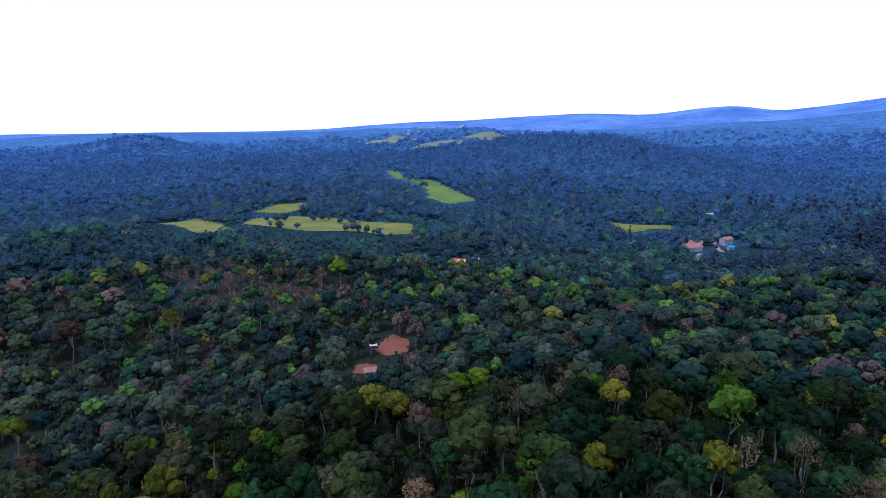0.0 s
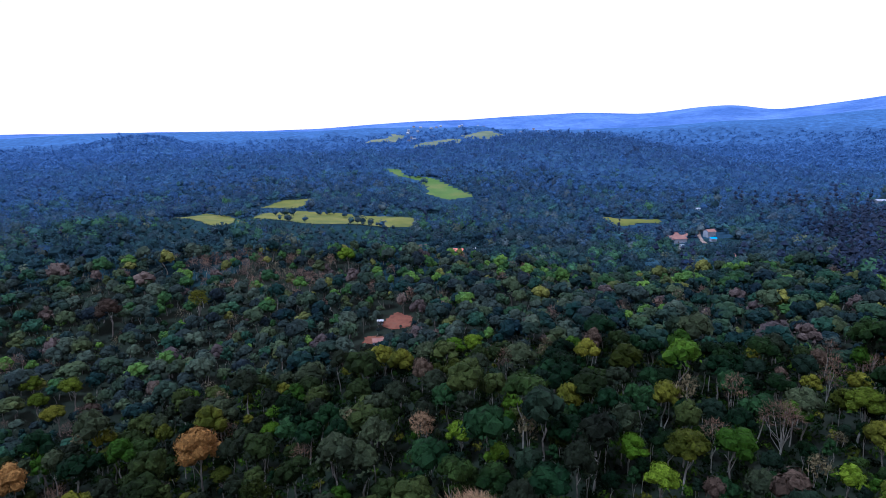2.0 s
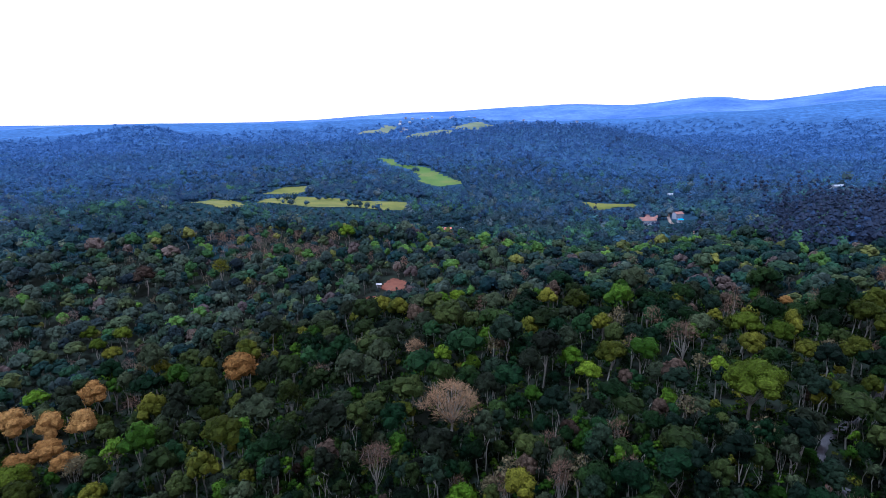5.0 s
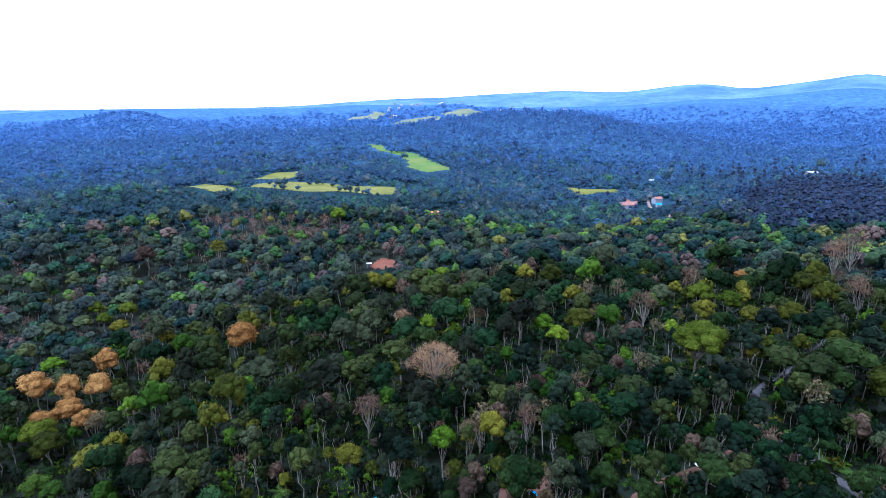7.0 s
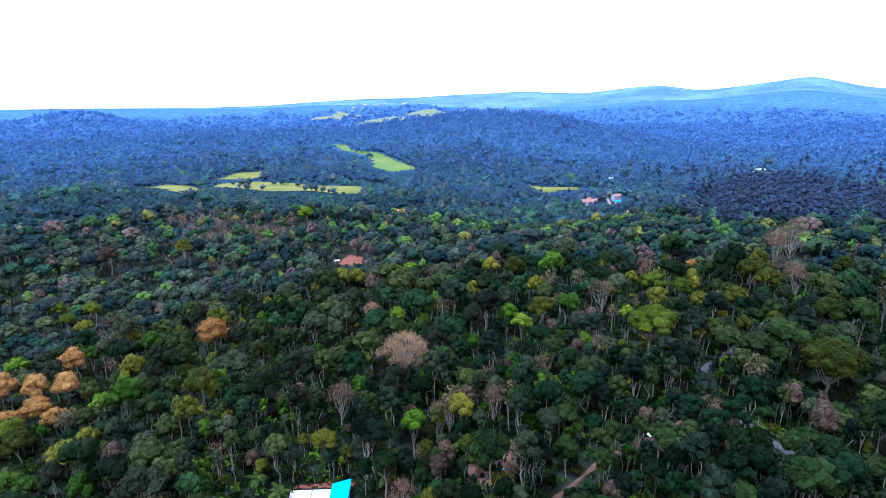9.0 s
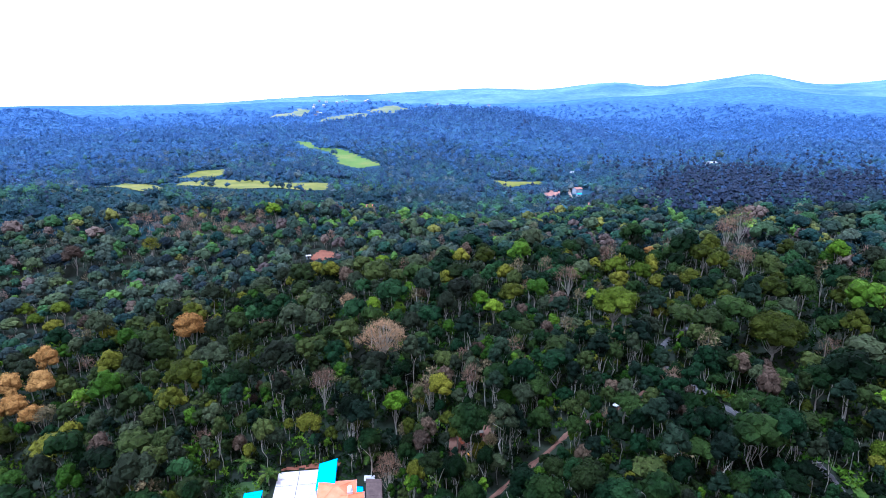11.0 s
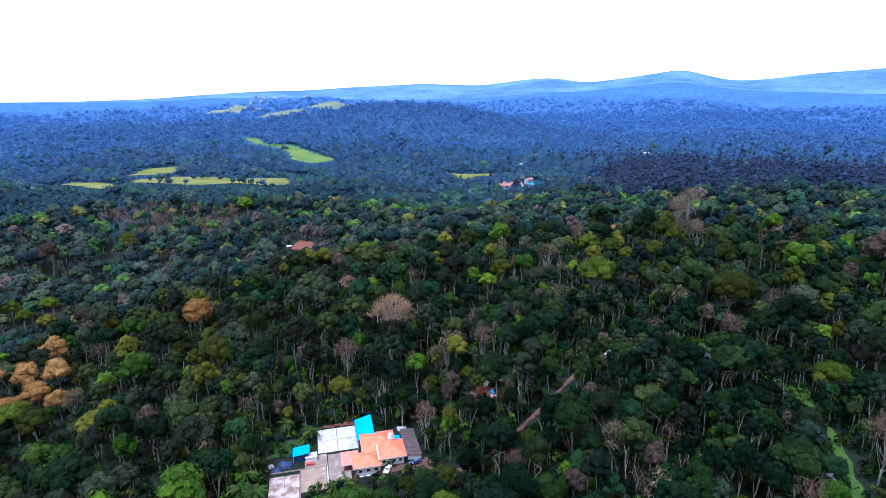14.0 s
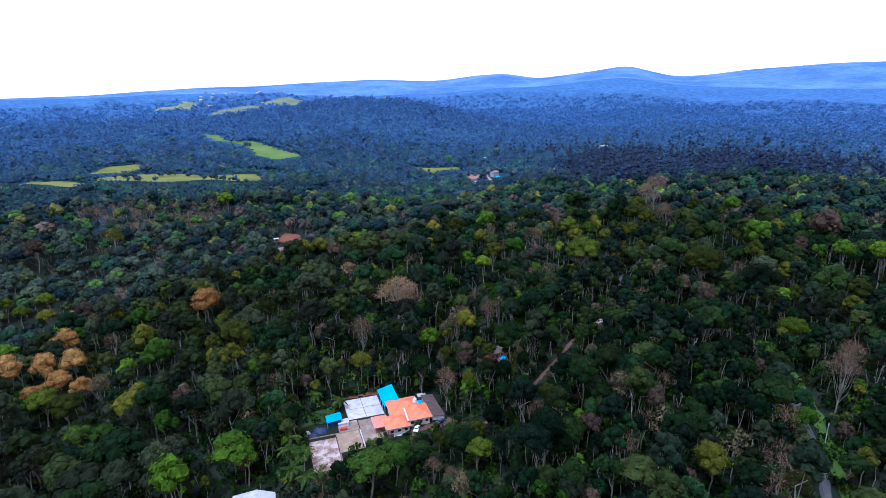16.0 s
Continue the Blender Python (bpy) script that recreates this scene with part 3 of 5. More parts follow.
def wood_of(r, bole, tall, lobes, girth, sides=5, limbs=5, wind=0.55, low=0.55):
    """A bent tapered trunk and the limbs that reach into the clumps."""
    lean = r.uniform(-1.3, 1.3, 2)
    pts = [(lean[0] * (u**1.5) + r.uniform(-wind, wind) * u, lean[1] * (u**1.5) + r.uniform(-wind, wind) * u, u * (bole + 0.25 * tall)) for u in (0, 0.3, 0.6, 0.85, 1)]
    trunk = tube_tris(pts, [girth * 1.35, girth, girth * 0.85, girth * 0.7, girth * 0.4], sides)
    reach = []
    for c in lobes[:limbs]:
        u = r.uniform(low, low + 0.33)
        foot = np.array([np.interp(u, (0, 0.3, 0.6, 0.85, 1), [p[i] for p in pts]) for i in range(3)])
        tip = np.array((c[0], c[1], bole + c[2]))
        bend = foot + (tip - foot) * 0.5 + np.array((0, 0, -0.08)) * np.linalg.norm(tip - foot) + r.uniform(-wind, wind, 3) * 0.6
        reach.append(tube_tris([foot, bend, tip], [girth * 0.45, girth * 0.3, girth * 0.12], 4))
    return trunk, reach


# Kinds of trees: label, leaf material, bark, crown radius, crown height, bole, clumps, leaves, leaf size, flatness.
KINDS = {
    "round": ("broad dark green shade tree with a clumpy crown", "green", "bark", 4.9, 7.2, 7.5, 14, 1700, 0.42, 0.1),
    "slender": ("slender grey-green tree on a tall pale trunk", "blue_green", "bark", 2.6, 5.5, 9.5, 9, 1150, 0.36, 0.1),
    "forked": ("tall tree with winding forked pale limbs under a flat crown", "green", "bark", 3.6, 4.2, 8.5, 11, 1400, 0.36, 0.3),
    "sapling": ("young tree wrapped in green climbers", "fresh", "bark", 1.7, 4.5, 5.0, 6, 620, 0.33, 0.0),
    "grey": ("grey-green shade tree with a domed crown", "blue_green", "bark", 4.4, 6.6, 7.5, 13, 1500, 0.40, 0.1),
    "olive": ("yellow-olive tree with a loose crown", "olive", "bark", 4.0, 6.0, 8.0, 11, 1250, 0.40, 0.1),
    "lime": ("lime green tree on a bare forked trunk", "lime", "bark", 4.0, 5.5, 10.5, 11, 950, 0.58, 0.3),
    "fresh": ("fresh green tree with dense foliage", "fresh", "bark", 4.2, 6.5, 7.0, 12, 1400, 0.40, 0.1),
    "bare": ("leafless rose-brown tree with fine branches", "rose", "bark", 4.4, 7.5, 7.0, 14, 1000, 1.35, 0.1),
    "tan": ("half-bare straw-coloured tree with thin twigs", "straw", "bark", 4.2, 7.5, 8.0, 13, 1200, 1.6, 0.0),
    "orange": ("orange-leaved tree with a loose crown", "orange", "bark", 4.8, 7.5, 7.0, 10, 1900, 0.42, 0.1),
    "brown": ("brown withering tree in the wood", "brown", "bark", 4.6, 6.5, 8.0, 10, 1300, 0.52, 0.1),
    "umbrella": ("wide umbrella-shaped tree with a flat crown", "olive", "bark", 9.0, 9.5, 8.0, 30, 5200, 0.5, 0.3),
    "dome": ("large leafless tan tree with a domed crown of fine twigs", "tan", "bark", 9.5, 15.0, 4.5, 70, 4000, 1.6, 0.1),
}
TWIGGY = ("bare", "tan", "dome")


def tree_shape(kind, seed, fewer=1.0, low=1.0):
    label, leaves, bark, radius, tall, bole, clumps, n, leaf, flat = KINDS[kind]
    r = np.random.RandomState(seed)
    bole *= low
    lobes, size = crown_lobes(r, radius, tall, clumps, flat, 0.35 if kind == "umbrella" else 0.18)
    n = int(n * fewer)
    big = leaf * min(1 / math.sqrt(fewer), 1.5 if fewer > 0.1 else 2.0)
    if kind in TWIGGY:
        crown = twig_tris(r, lobes, size * 1.3, max(n, 300), leaf, 0.04 if fewer > 0.9 else 0.055)
        if kind == "tan":
            crown = np.concatenate([crown[: len(crown) // 2], leaf_tris(r, lobes, size, n // 2, 0.5 * min(1 / math.sqrt(fewer), 1.5))])
    else:
        crown = np.concatenate([leaf_tris(r, lobes, size, n, big, 0.8), heart_tris(r, lobes[: clumps if fewer > 0.9 else 9 if fewer > 0.1 else 7], size[: clumps if fewer > 0.9 else 9 if fewer > 0.1 else 7], 0.85, 0.86, 20)])
        if kind in ("slender", "sapling"):  # a climber round the trunk
            up = np.linspace(-bole * 0.85, 0, 9)
            crown = np.concatenate([crown, leaf_tris(r, np.stack([0 * up, 0 * up, up], 1), 0.45 + 0 * up, n // 7, big * 0.7)])
    crown = crown + np.array((0, 0, bole))
    many = 30 if kind in ("dome", "umbrella") else 14 if kind == "bare" else 8 if kind in TWIGGY else 5
    trunk, limbs = wood_of(r, bole, tall, lobes, (0.34 if kind in ("dome", "umbrella") else 0.2 if kind not in ("slender", "forked", "sapling") else 0.12), 5 if fewer > 0.9 else 4 if fewer > 0.1 else 3, many,
                           1.5 if kind in ("slender", "forked") else 0.7, 0.32 if kind in ("slender", "forked", "lime", "bare", "tan") else 0.5)
    return label, leaves, bark, trunk, limbs, crown


PROTOS = {}


def tree_proto(kind, variant, name="tree"):
    """A tree with its parts: trunk, each limb, crown. Kept apart to be copied."""
    if (kind, variant) in PROTOS:
        return PROTOS[kind, variant]
    label, leaves, bark, trunk, limbs, crown = tree_shape(kind, 17 * variant + len(kind) + sum(map(ord, kind)))
    shapes = (mesh_from_tris("trunk", trunk, [M[bark]]), [mesh_from_tris("limb", t, [M[bark]]) for t in limbs], mesh_from_tris("crown", crown, [M[leaves]]))
    PROTOS[kind, variant] = label, shapes
    return PROTOS[kind, variant]


def plant(kind, variant, x, y, scale=1.0, turn=0.0, tall=1.0, leaves=None, label="", group="trees of the wood"):
    words, (trunk, limbs, crown) = tree_proto(kind, variant)
    z = float(height(x, y)) - 0.2
    ob = thing("tree", x, y, z, label or words, "tree", group, turn)
    ob.scale = (scale, scale, scale * tall)
    part("trunk", trunk, None, ob)
    for limb in limbs:
        part("limb", limb, None, ob)
    top = part("crown", crown, None, ob)
    if leaves:
        top.material_slots[0].link = "OBJECT"
        top.material_slots[0].material = M[leaves]
    return ob


# Trees that stand out: kind, variant, x, y, scale, height factor, leaves, label.
LANDMARKS = (
    ("dome", 0, -2.5, 92, 1.55, 0.72, None, ""),
    ("umbrella", 0, 94, 79, 1.3, 0.95, "moss", "huge moss-green tree with a broad layered crown"),
    ("umbrella", 1, 139, 42, 1.45, 0.85, "olive", "wide umbrella-shaped tree with forked pale limbs"),
    ("umbrella", 2, 131, -17, 0.75, 1.05, "moss", "flat-topped olive tree beside the road"),
    ("orange", 0, -95, 136, 1.75, 1.0, None, ""),
    ("olive", 1, -86, 132, 0.95, 0.95, None, ""),
    ("orange", 1, -160, 131, 1.2, 1.15, None, ""),
    ("orange", 2, -175, 106, 1.55, 1.0, None, ""),
    ("orange", 0, -163, 108, 1.15, 1.2, None, ""),
    ("orange", 1, -152, 112, 1.3, 0.95, None, ""),
    ("orange", 2, -154, 94, 1.4, 0.85, None, ""),
    ("orange", 0, -161, 88, 1.25, 0.8, None, ""),
    ("orange", 1, -144, 90, 1.0, 1.0, None, ""),
    ("brown", 0, -163, 177, 1.2, 1.0, None, ""),
    ("bare", 0, 90, 123, 1.5, 0.9, None, ""),
    ("bare", 1, -26, 67, 1.35, 0.9, None, ""),
    ("lime", 0, 1, 50, 1.35, 0.9, None, ""),
    ("lime", 1, -78, 157, 1.0, 0.8, None, ""),
    ("tan", 0, -19, 141, 1.15, 1.0, "tan", ""),
    ("brown", 1, -212, 267, 1.7, 0.9, None, ""),
    ("tan", 1, -168, 286, 1.6, 0.9, "olive", ""),
    ("fresh", 0, -10, 216, 1.3, 0.9, "lime", "bright green tree with dense foliage"),
    ("fresh", 1, -1, 222, 1.2, 0.9, "lime", "bright green tree with dense foliage"),
    ("fresh", 2, -93, 368, 1.7, 0.9, "lime", "broad bright green tree above darker ones"),
    ("bare", 2, 211, 166, 1.9, 1.0, None, ""),
    ("bare", 0, 198, 160, 1.7, 1.0, None, ""),
    ("bare", 1, 176, 112, 1.4, 1.1, None, ""),
    ("lime", 2, 212, 97, 1.3, 1.1, None, ""),
    ("lime", 0, 195, 14, 1.4, 1.0, None, ""),
    ("lime", 1, 203, 2, 1.5, 1.0, None, ""),
    ("fresh", 1, -31, -7, 0.55, 0.8, None, ""),
    ("fresh", 2, -24, 1, 0.3, 0.8, None, ""),
    ("round", 0, -16, 2, 0.26, 0.8, None, ""),
    ("fresh", 0, -8, 1, 0.32, 0.8, None, ""),
    ("round", 1, -48, -10, 0.75, 0.8, None, ""),
    ("round", 2, -20, -13, 0.6, 0.85, None, ""),
    ("olive", 2, 47, -62, 1.25, 1.0, None, ""),
    ("bare", 2, 109, -51, 1.2, 1.25, None, ""),
    ("bare", 0, 122, -44, 1.1, 1.2, None, ""),
    ("olive", 0, 20, 28.5, 0.8, 0.95, None, ""),
    ("tan", 1, 31.5, 28.5, 0.75, 0.95, None, ""),
    ("olive", 2, 17.5, 35, 0.85, 0.95, None, ""),
    ("fresh", 0, -40, -19, 1.8, 0.75, "vivid", "full bright green tree below the yard"),
    ("fresh", 1, -31, -15, 1.35, 0.8, "vivid", "rounded bright green tree below the house"),
    ("round", 1, -21, -9, 0.85, 0.8, None, ""),
    ("olive", 1, -14, -7, 0.75, 0.85, None, ""),
    ("round", 0, -8, -4, 0.7, 0.85, None, ""),
    ("round", 2, -10, -19, 1.15, 0.85, None, ""),
    ("olive", 0, -1, -10, 0.9, 0.9, None, ""),
    ("round", 1, 6, -7, 0.9, 0.9, None, ""),
    ("olive", 2, -7, -25, 1.2, 0.85, "moss", "yellow-green tree with a dense crown below the house"),
    ("fresh", 2, -126, 47, 1.1, 0.95, "vivid", "vivid green tree with a dense rounded crown"),
    ("fresh", 1, -136, 49, 1.15, 0.9, "vivid", "vivid green tree with a dense rounded crown"),
    ("olive", 0, -144, 69, 1.5, 0.85, None, ""),
    ("tan", 2, -136, 84, 1.2, 0.9, None, ""),
    ("olive", 1, -30, 50, 1.2, 0.9, None, ""),
    ("olive", 2, 17, 48, 1.25, 1.0, None, ""),
    ("tan", 1, -66, 112, 1.4, 0.9, "olive", "yellowish half-bare tree with thin twigs"),
    ("olive", 0, 112, 112, 1.3, 0.95, None, ""),
    ("olive", 1, 128, 105, 1.2, 0.95, None, ""),
    ("olive", 2, 138, 97, 1.4, 1.0, None, ""),
    ("orange", 2, 157, 169, 0.9, 0.8, None, ""),
    ("fresh", 0, -210, 203, 1.2, 0.95, "moss", "yellow-green tree with a dense domed crown"),
    ("fresh", 1, -188, 200, 1.3, 0.95, "moss", "yellow-green tree with a dense domed crown"),
    ("fresh", 2, -199, 192, 1.1, 0.95, "moss", "yellow-green tree with a dense domed crown"),
    ("fresh", 1, -182, 182, 1.2, 0.9, "olive", "olive green tree with a dense domed crown"),
    ("fresh", 0, -79, 159, 1.0, 0.9, "lime", "small bright green tree between dark ones"),
    ("fresh", 2, -6, 138, 1.1, 1.0, "lime", "bright green tree between dark ones"),
    ("fresh", 0, 116, 128, 1.5, 0.95, "moss", "broad yellow-green tree with a dense crown"),
    ("fresh", 1, 126, 122, 1.3, 0.95, "moss", "broad yellow-green tree with a dense crown"),
    ("fresh", 2, 45, 120, 1.2, 0.95, "lime", "bright green tree between dark ones"),
    ("fresh", 1, -154, 76, 1.6, 0.8, "moss", "wide yellow-green tree with a flat dense crown"),
    ("olive", 0, 161, 124, 1.5, 1.0, None, ""),
    ("lime", 2, 48, 102, 1.25, 0.85, None, ""),
    ("olive", 0, 58, 112, 1.6, 0.85, None, ""),
)

# ---- where trees may stand ----
BUILT = (
    (-58, -17, 6, 42), (-17, -3, 6, 32), (-58, -43, -5, 20), (17, 34, 28, 41), (-83, -65, -11, 2), (-57, -46, 246, 256), (-58, -52, 277, 282),
    (-50, -36, 432, 447), (-19, -5, 438, 456), (-4, 16, 455, 474), (216, 247, 565, 595), (262, 290, 580, 610), (208, 226, 508, 528), (215, 238, 440, 462), (310, 345, 735, 770),
)
FIELDS = (MEADOW, MEADOW_2, MEADOW_3, PADDY, VILLAGE_FIELD, PASTURE, PASTURE_2, PASTURE_3, CLEARING, CLEARING_2)


def seen_from(x, y, ex, ey, left, right):
    b = np.degrees(np.arctan2(x - ex, y - ey))
    return (b > left) & (b < right)


def free_ground(x, y, margin=0.0):
    ok = near_line(x, y, ROAD) > 1.7 + margin
    ok &= near_line(x, y, TRACK) > 1.4 + margin
    for x0, x1, y0, y1 in BUILT:
        ok &= ~((x > x0 - margin) & (x < x1 + margin) & (y > y0 - margin) & (y < y1 + margin))
    for ring in FIELDS:
        ok &= ~within(x, y, ring)
    return ok


def scatter(x0, x1, y0, y1, step, r, jitter=0.42):
    gx, gy = np.meshgrid(np.arange(x0, x1, step), np.arange(y0, y1, step * 0.87))
    gx = gx + (np.arange(gx.shape[0]) % 2)[:, None] * step / 2
    gx = gx + r.uniform(-jitter, jitter, gx.shape) * step
    gy = gy + r.uniform(-jitter, jitter, gy.shape) * step
    return gx.ravel(), gy.ravel()




VILLAGE = [(214, 562), (214, 606), (286, 606), (286, 562)]


def cap_before_fields(x, y, scale, top, rise=0.105):
    """Keeps the growth south of a field low enough that the field is seen over it."""
    for ring in (MEADOW, MEADOW_2, MEADOW_3, PADDY, VILLAGE_FIELD, CLEARING, CLEARING_2, VILLAGE):
        slope = 0.28 if ring in (CLEARING, CLEARING_2) else 0.17 if ring is VILLAGE else 0.26 if ring is VILLAGE_FIELD else rise
        for d in range(8, 110, 6):
            hit = within(x, y + d, ring)
            scale[hit] = np.minimum(scale[hit], (slope * d + 1.4) / top)
    return scale


def plantation_edge(x, y):
    """How far off the dark plantation begins, fitted to the camera's last view."""
    bearing = np.degrees(np.arctan2(x + 63, y + 160))
    return 560 + 90 * smooth(42, 48, bearing) + rolling(x, y, 200, 32) * 25


rs = np.random.RandomState(4)
tx, ty = scatter(-420, 480, -95, 470, 9.1, rs)
bx, by = scatter(-420, 480, -95, 470, 8.2, rs)
back, front = np.hypot(bx, by + 60) > 285, np.hypot(tx, ty + 60) <= 285
tx, ty = np.r_[tx[front], bx[back]], np.r_[ty[front], by[back]]
px, py = scatter(-75, 130, -75, 85, 5.3, rs)
close = (tx > -75) & (tx < 130) & (ty > -75) & (ty < 85)
tx, ty = np.r_[tx[~close], px], np.r_[ty[~close], py]
away = np.hypot(tx, ty + 60)
ok = (away < 480) & free_ground(tx, ty)
ok &= seen_from(tx, ty, 0, -150, -48, 50) | seen_from(tx, ty, -63, -175, -30, 62)
ok &= ~((np.degrees(np.arctan2(tx + 63, ty + 160)) > 32.0) & (np.hypot(tx + 63, ty + 160) > plantation_edge(tx, ty)))
for k, v, lx, ly, s, *rest in LANDMARKS:
    clear = {"dome": 9.5, "umbrella": 8.5}.get(k, 4.4) * s * 0.8
    ok &= np.hypot(tx - lx, ty - ly) > clear
    if k in ("orange", "umbrella"):
        ok &= np.hypot(tx - lx, ty - ly + 0.8 * clear) > clear
tx, ty = tx[ok], ty[ok]

# which kind of tree stands where: a mix that drifts from place to place
mixing = rs.uniform(0, 1, len(tx))
drift = rolling(tx, ty, 130, 21) * 0.5 + rolling(tx, ty, 45, 22) * 0.5
plantation = (ty < 85) & (tx > -75) & (tx < 130)
purple = (np.hypot((tx + 150) / 1.8, ty - 350) < 34) & (mixing < 0.45)
palette = np.full(len(tx), "round", dtype="<U9")
palette[mixing > 0.50] = "grey"
palette[mixing > 0.68] = "slender"
palette[plantation & (mixing > 0.10)] = "slender"
palette[plantation & (mixing > 0.38)] = "forked"
palette[plantation & (mixing > 0.62)] = "sapling"
palette[(mixing > 0.78)] = "fresh"
palette[plantation & (mixing > 0.76) & (mixing < 0.82)] = "grey"
palette[(mixing > 0.85) & (drift > -0.5)] = "olive"
palette[mixing > 0.93] = "bare"
palette[mixing > 0.95] = "tan"
palette[mixing > 0.967] = "brown"
palette[(mixing > 0.99) & ~plantation] = "lime"
palette[(tx > 90) & (ty > 60) & (ty < 200) & (mixing > 0.55) & (mixing < 0.66)] = "olive"
palette[(ty > 330) & (tx > -120) & (mixing > 0.3) & (mixing < 0.55)] = "fresh"
palette[purple] = "bare"
sizes = np.clip(rs.lognormal(0.08, 0.3, len(tx)), 0.5, 1.85)
big_crowned = plantation & np.isin(palette, ("round", "grey", "fresh", "olive", "brown"))
sizes[big_crowned] = np.clip(sizes[big_crowned] * 0.62, 0.4, 0.9)
sizes[np.isin(palette, TWIGGY)] = np.clip(sizes[np.isin(palette, TWIGGY)], 0.5, 1.1)
talls = rs.uniform(0.95, 1.45, len(tx)) / np.clip(sizes, 0.9, 1.9) ** 0.35
turns = rs.uniform(0, 360, len(tx))
variants = rs.randint(0, 3, len(tx))
# low growth below the house's front, so that it doesn't hide the plot from the camera
low = (tx > -94) & (tx < 6) & (ty > -38) & (ty < 7)
sizes[low] *= np.clip(0.36 + (-3 - ty[low]) / 60, 0.36, 0.8)
# trees stay low along the camera's sight lines to these stretches of road and track
OPEN_WAYS = [(38, 15), (33, 11), (56, 26), (112, 66), (108, 61), (106, 38), (112, 22), (162, 104), (50, 22), (44, 19), (26, 32), (24, 36), (1, 3), (-4, 8), (78, 35), (116, -30), (113, -37), (110, -42), (106, -48), (100, -55), (87, -68)]


def thin_before(x, y, scale, top, slope=0.48):
    for wx, wy in OPEN_WAYS:
        d = np.array((-58.0 - wx, -157.0 - wy))
        d /= np.linalg.norm(d)
        along, aside = (x - wx) * d[0] + (y - wy) * d[1], np.abs((x - wx) * d[1] - (y - wy) * d[0])
        hit = (along > -1) & (along < 26) & (aside < 2.8)
        scale[hit] = np.minimum(scale[hit], (slope * np.maximum(along[hit] - 2, 0) + 0.8) / top)
    return scale


sizes = thin_before(tx, ty, sizes, 14.0)
# the trees that stand out are not hidden by taller ones before them
for kind, v, wx, wy, s, *rest in LANDMARKS:
    d = np.array((-8.0 - wx, -112.0 - wy))
    d /= np.linalg.norm(d)
    along, aside = (tx - wx) * d[0] + (ty - wy) * d[1], np.abs((tx - wx) * d[1] - (ty - wy) * d[0])
    hit = (along > 0) & (along < 24) & (aside < {"dome": 10.0, "umbrella": 9.0}.get(kind, 4.6) * s)
    sizes[hit] = np.minimum(sizes[hit], 0.5 + 0.018 * along[hit])

sizes = cap_before_fields(tx, ty, sizes, 13.0)

# the trees round the house and the track are things of their own, the rest is one wood
order = np.argsort(np.hypot(tx - 5, (ty - 5) * 1.1))
single = np.zeros(len(tx), bool)
single[order[:250]] = True


def forest(name, label, xs, ys, scale, tall, turn, pick, shapes, mats, lift=-0.2):
    """Many trees in one mesh; shapes: for each pick, triangles and material slots."""
    tris, slots, tones = [], [], []
    mark = np.random.RandomState(len(xs)).uniform(0, 1, len(xs)).astype(np.float32)
    zs = height(xs, ys) + lift
    for key, (t, s) in shapes.items():
        at = np.nonzero(pick == key)[0]
        if not len(at):
            continue
        a = np.radians(turn[at])[:, None, None]
        c, d = np.cos(a), np.sin(a)
        flat = t.reshape(1, -1, 3)
        c, d = c[:, :, 0], d[:, :, 0]
        kx = scale[at][:, None]
        out = np.empty((len(at), flat.shape[1], 3), np.float32)
        out[..., 0] = (flat[..., 0] * c - flat[..., 1] * d) * kx + xs[at][:, None]
        out[..., 1] = (flat[..., 0] * d + flat[..., 1] * c) * kx + ys[at][:, None]
        out[..., 2] = flat[..., 2] * kx * tall[at][:, None] + zs[at][:, None]
        tris.append(out.reshape(-1, 3, 3))
        slots.append(np.tile(s, len(at)))
        tones.append(np.repeat(mark[at], flat.shape[1]))
    me = mesh_from_tris(name, np.concatenate(tris), mats, np.concatenate(slots))
    me.attributes.new("tree_tone", "FLOAT", "POINT").data.foreach_set("value", np.concatenate(tones))
    return tagged(new(name, me), label, "forest", kind="stuff")


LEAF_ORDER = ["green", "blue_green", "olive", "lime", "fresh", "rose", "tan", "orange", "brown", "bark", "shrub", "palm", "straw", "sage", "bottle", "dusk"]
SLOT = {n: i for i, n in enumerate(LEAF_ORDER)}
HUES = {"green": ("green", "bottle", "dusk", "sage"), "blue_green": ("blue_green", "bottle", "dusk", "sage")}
near_shapes, back_shapes = {}, {}
for kind in ("round", "slender", "forked", "sapling", "grey", "olive", "lime", "fresh", "bare", "tan", "brown"):
    for v in range(4):
        for store, share, arms, low_bole in ((near_shapes, 0.17, 2, 0.9), (back_shapes, 0.045, 0, 0.35)):
            label, leaves, bark, trunk, limbs, crown = tree_shape(kind, 900 + 31 * v + len(kind), share, low_bole)
            wood = np.concatenate([trunk] + limbs[:arms])
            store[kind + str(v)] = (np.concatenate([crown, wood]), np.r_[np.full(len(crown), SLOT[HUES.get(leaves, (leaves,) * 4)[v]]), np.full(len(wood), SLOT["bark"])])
rest = ~single
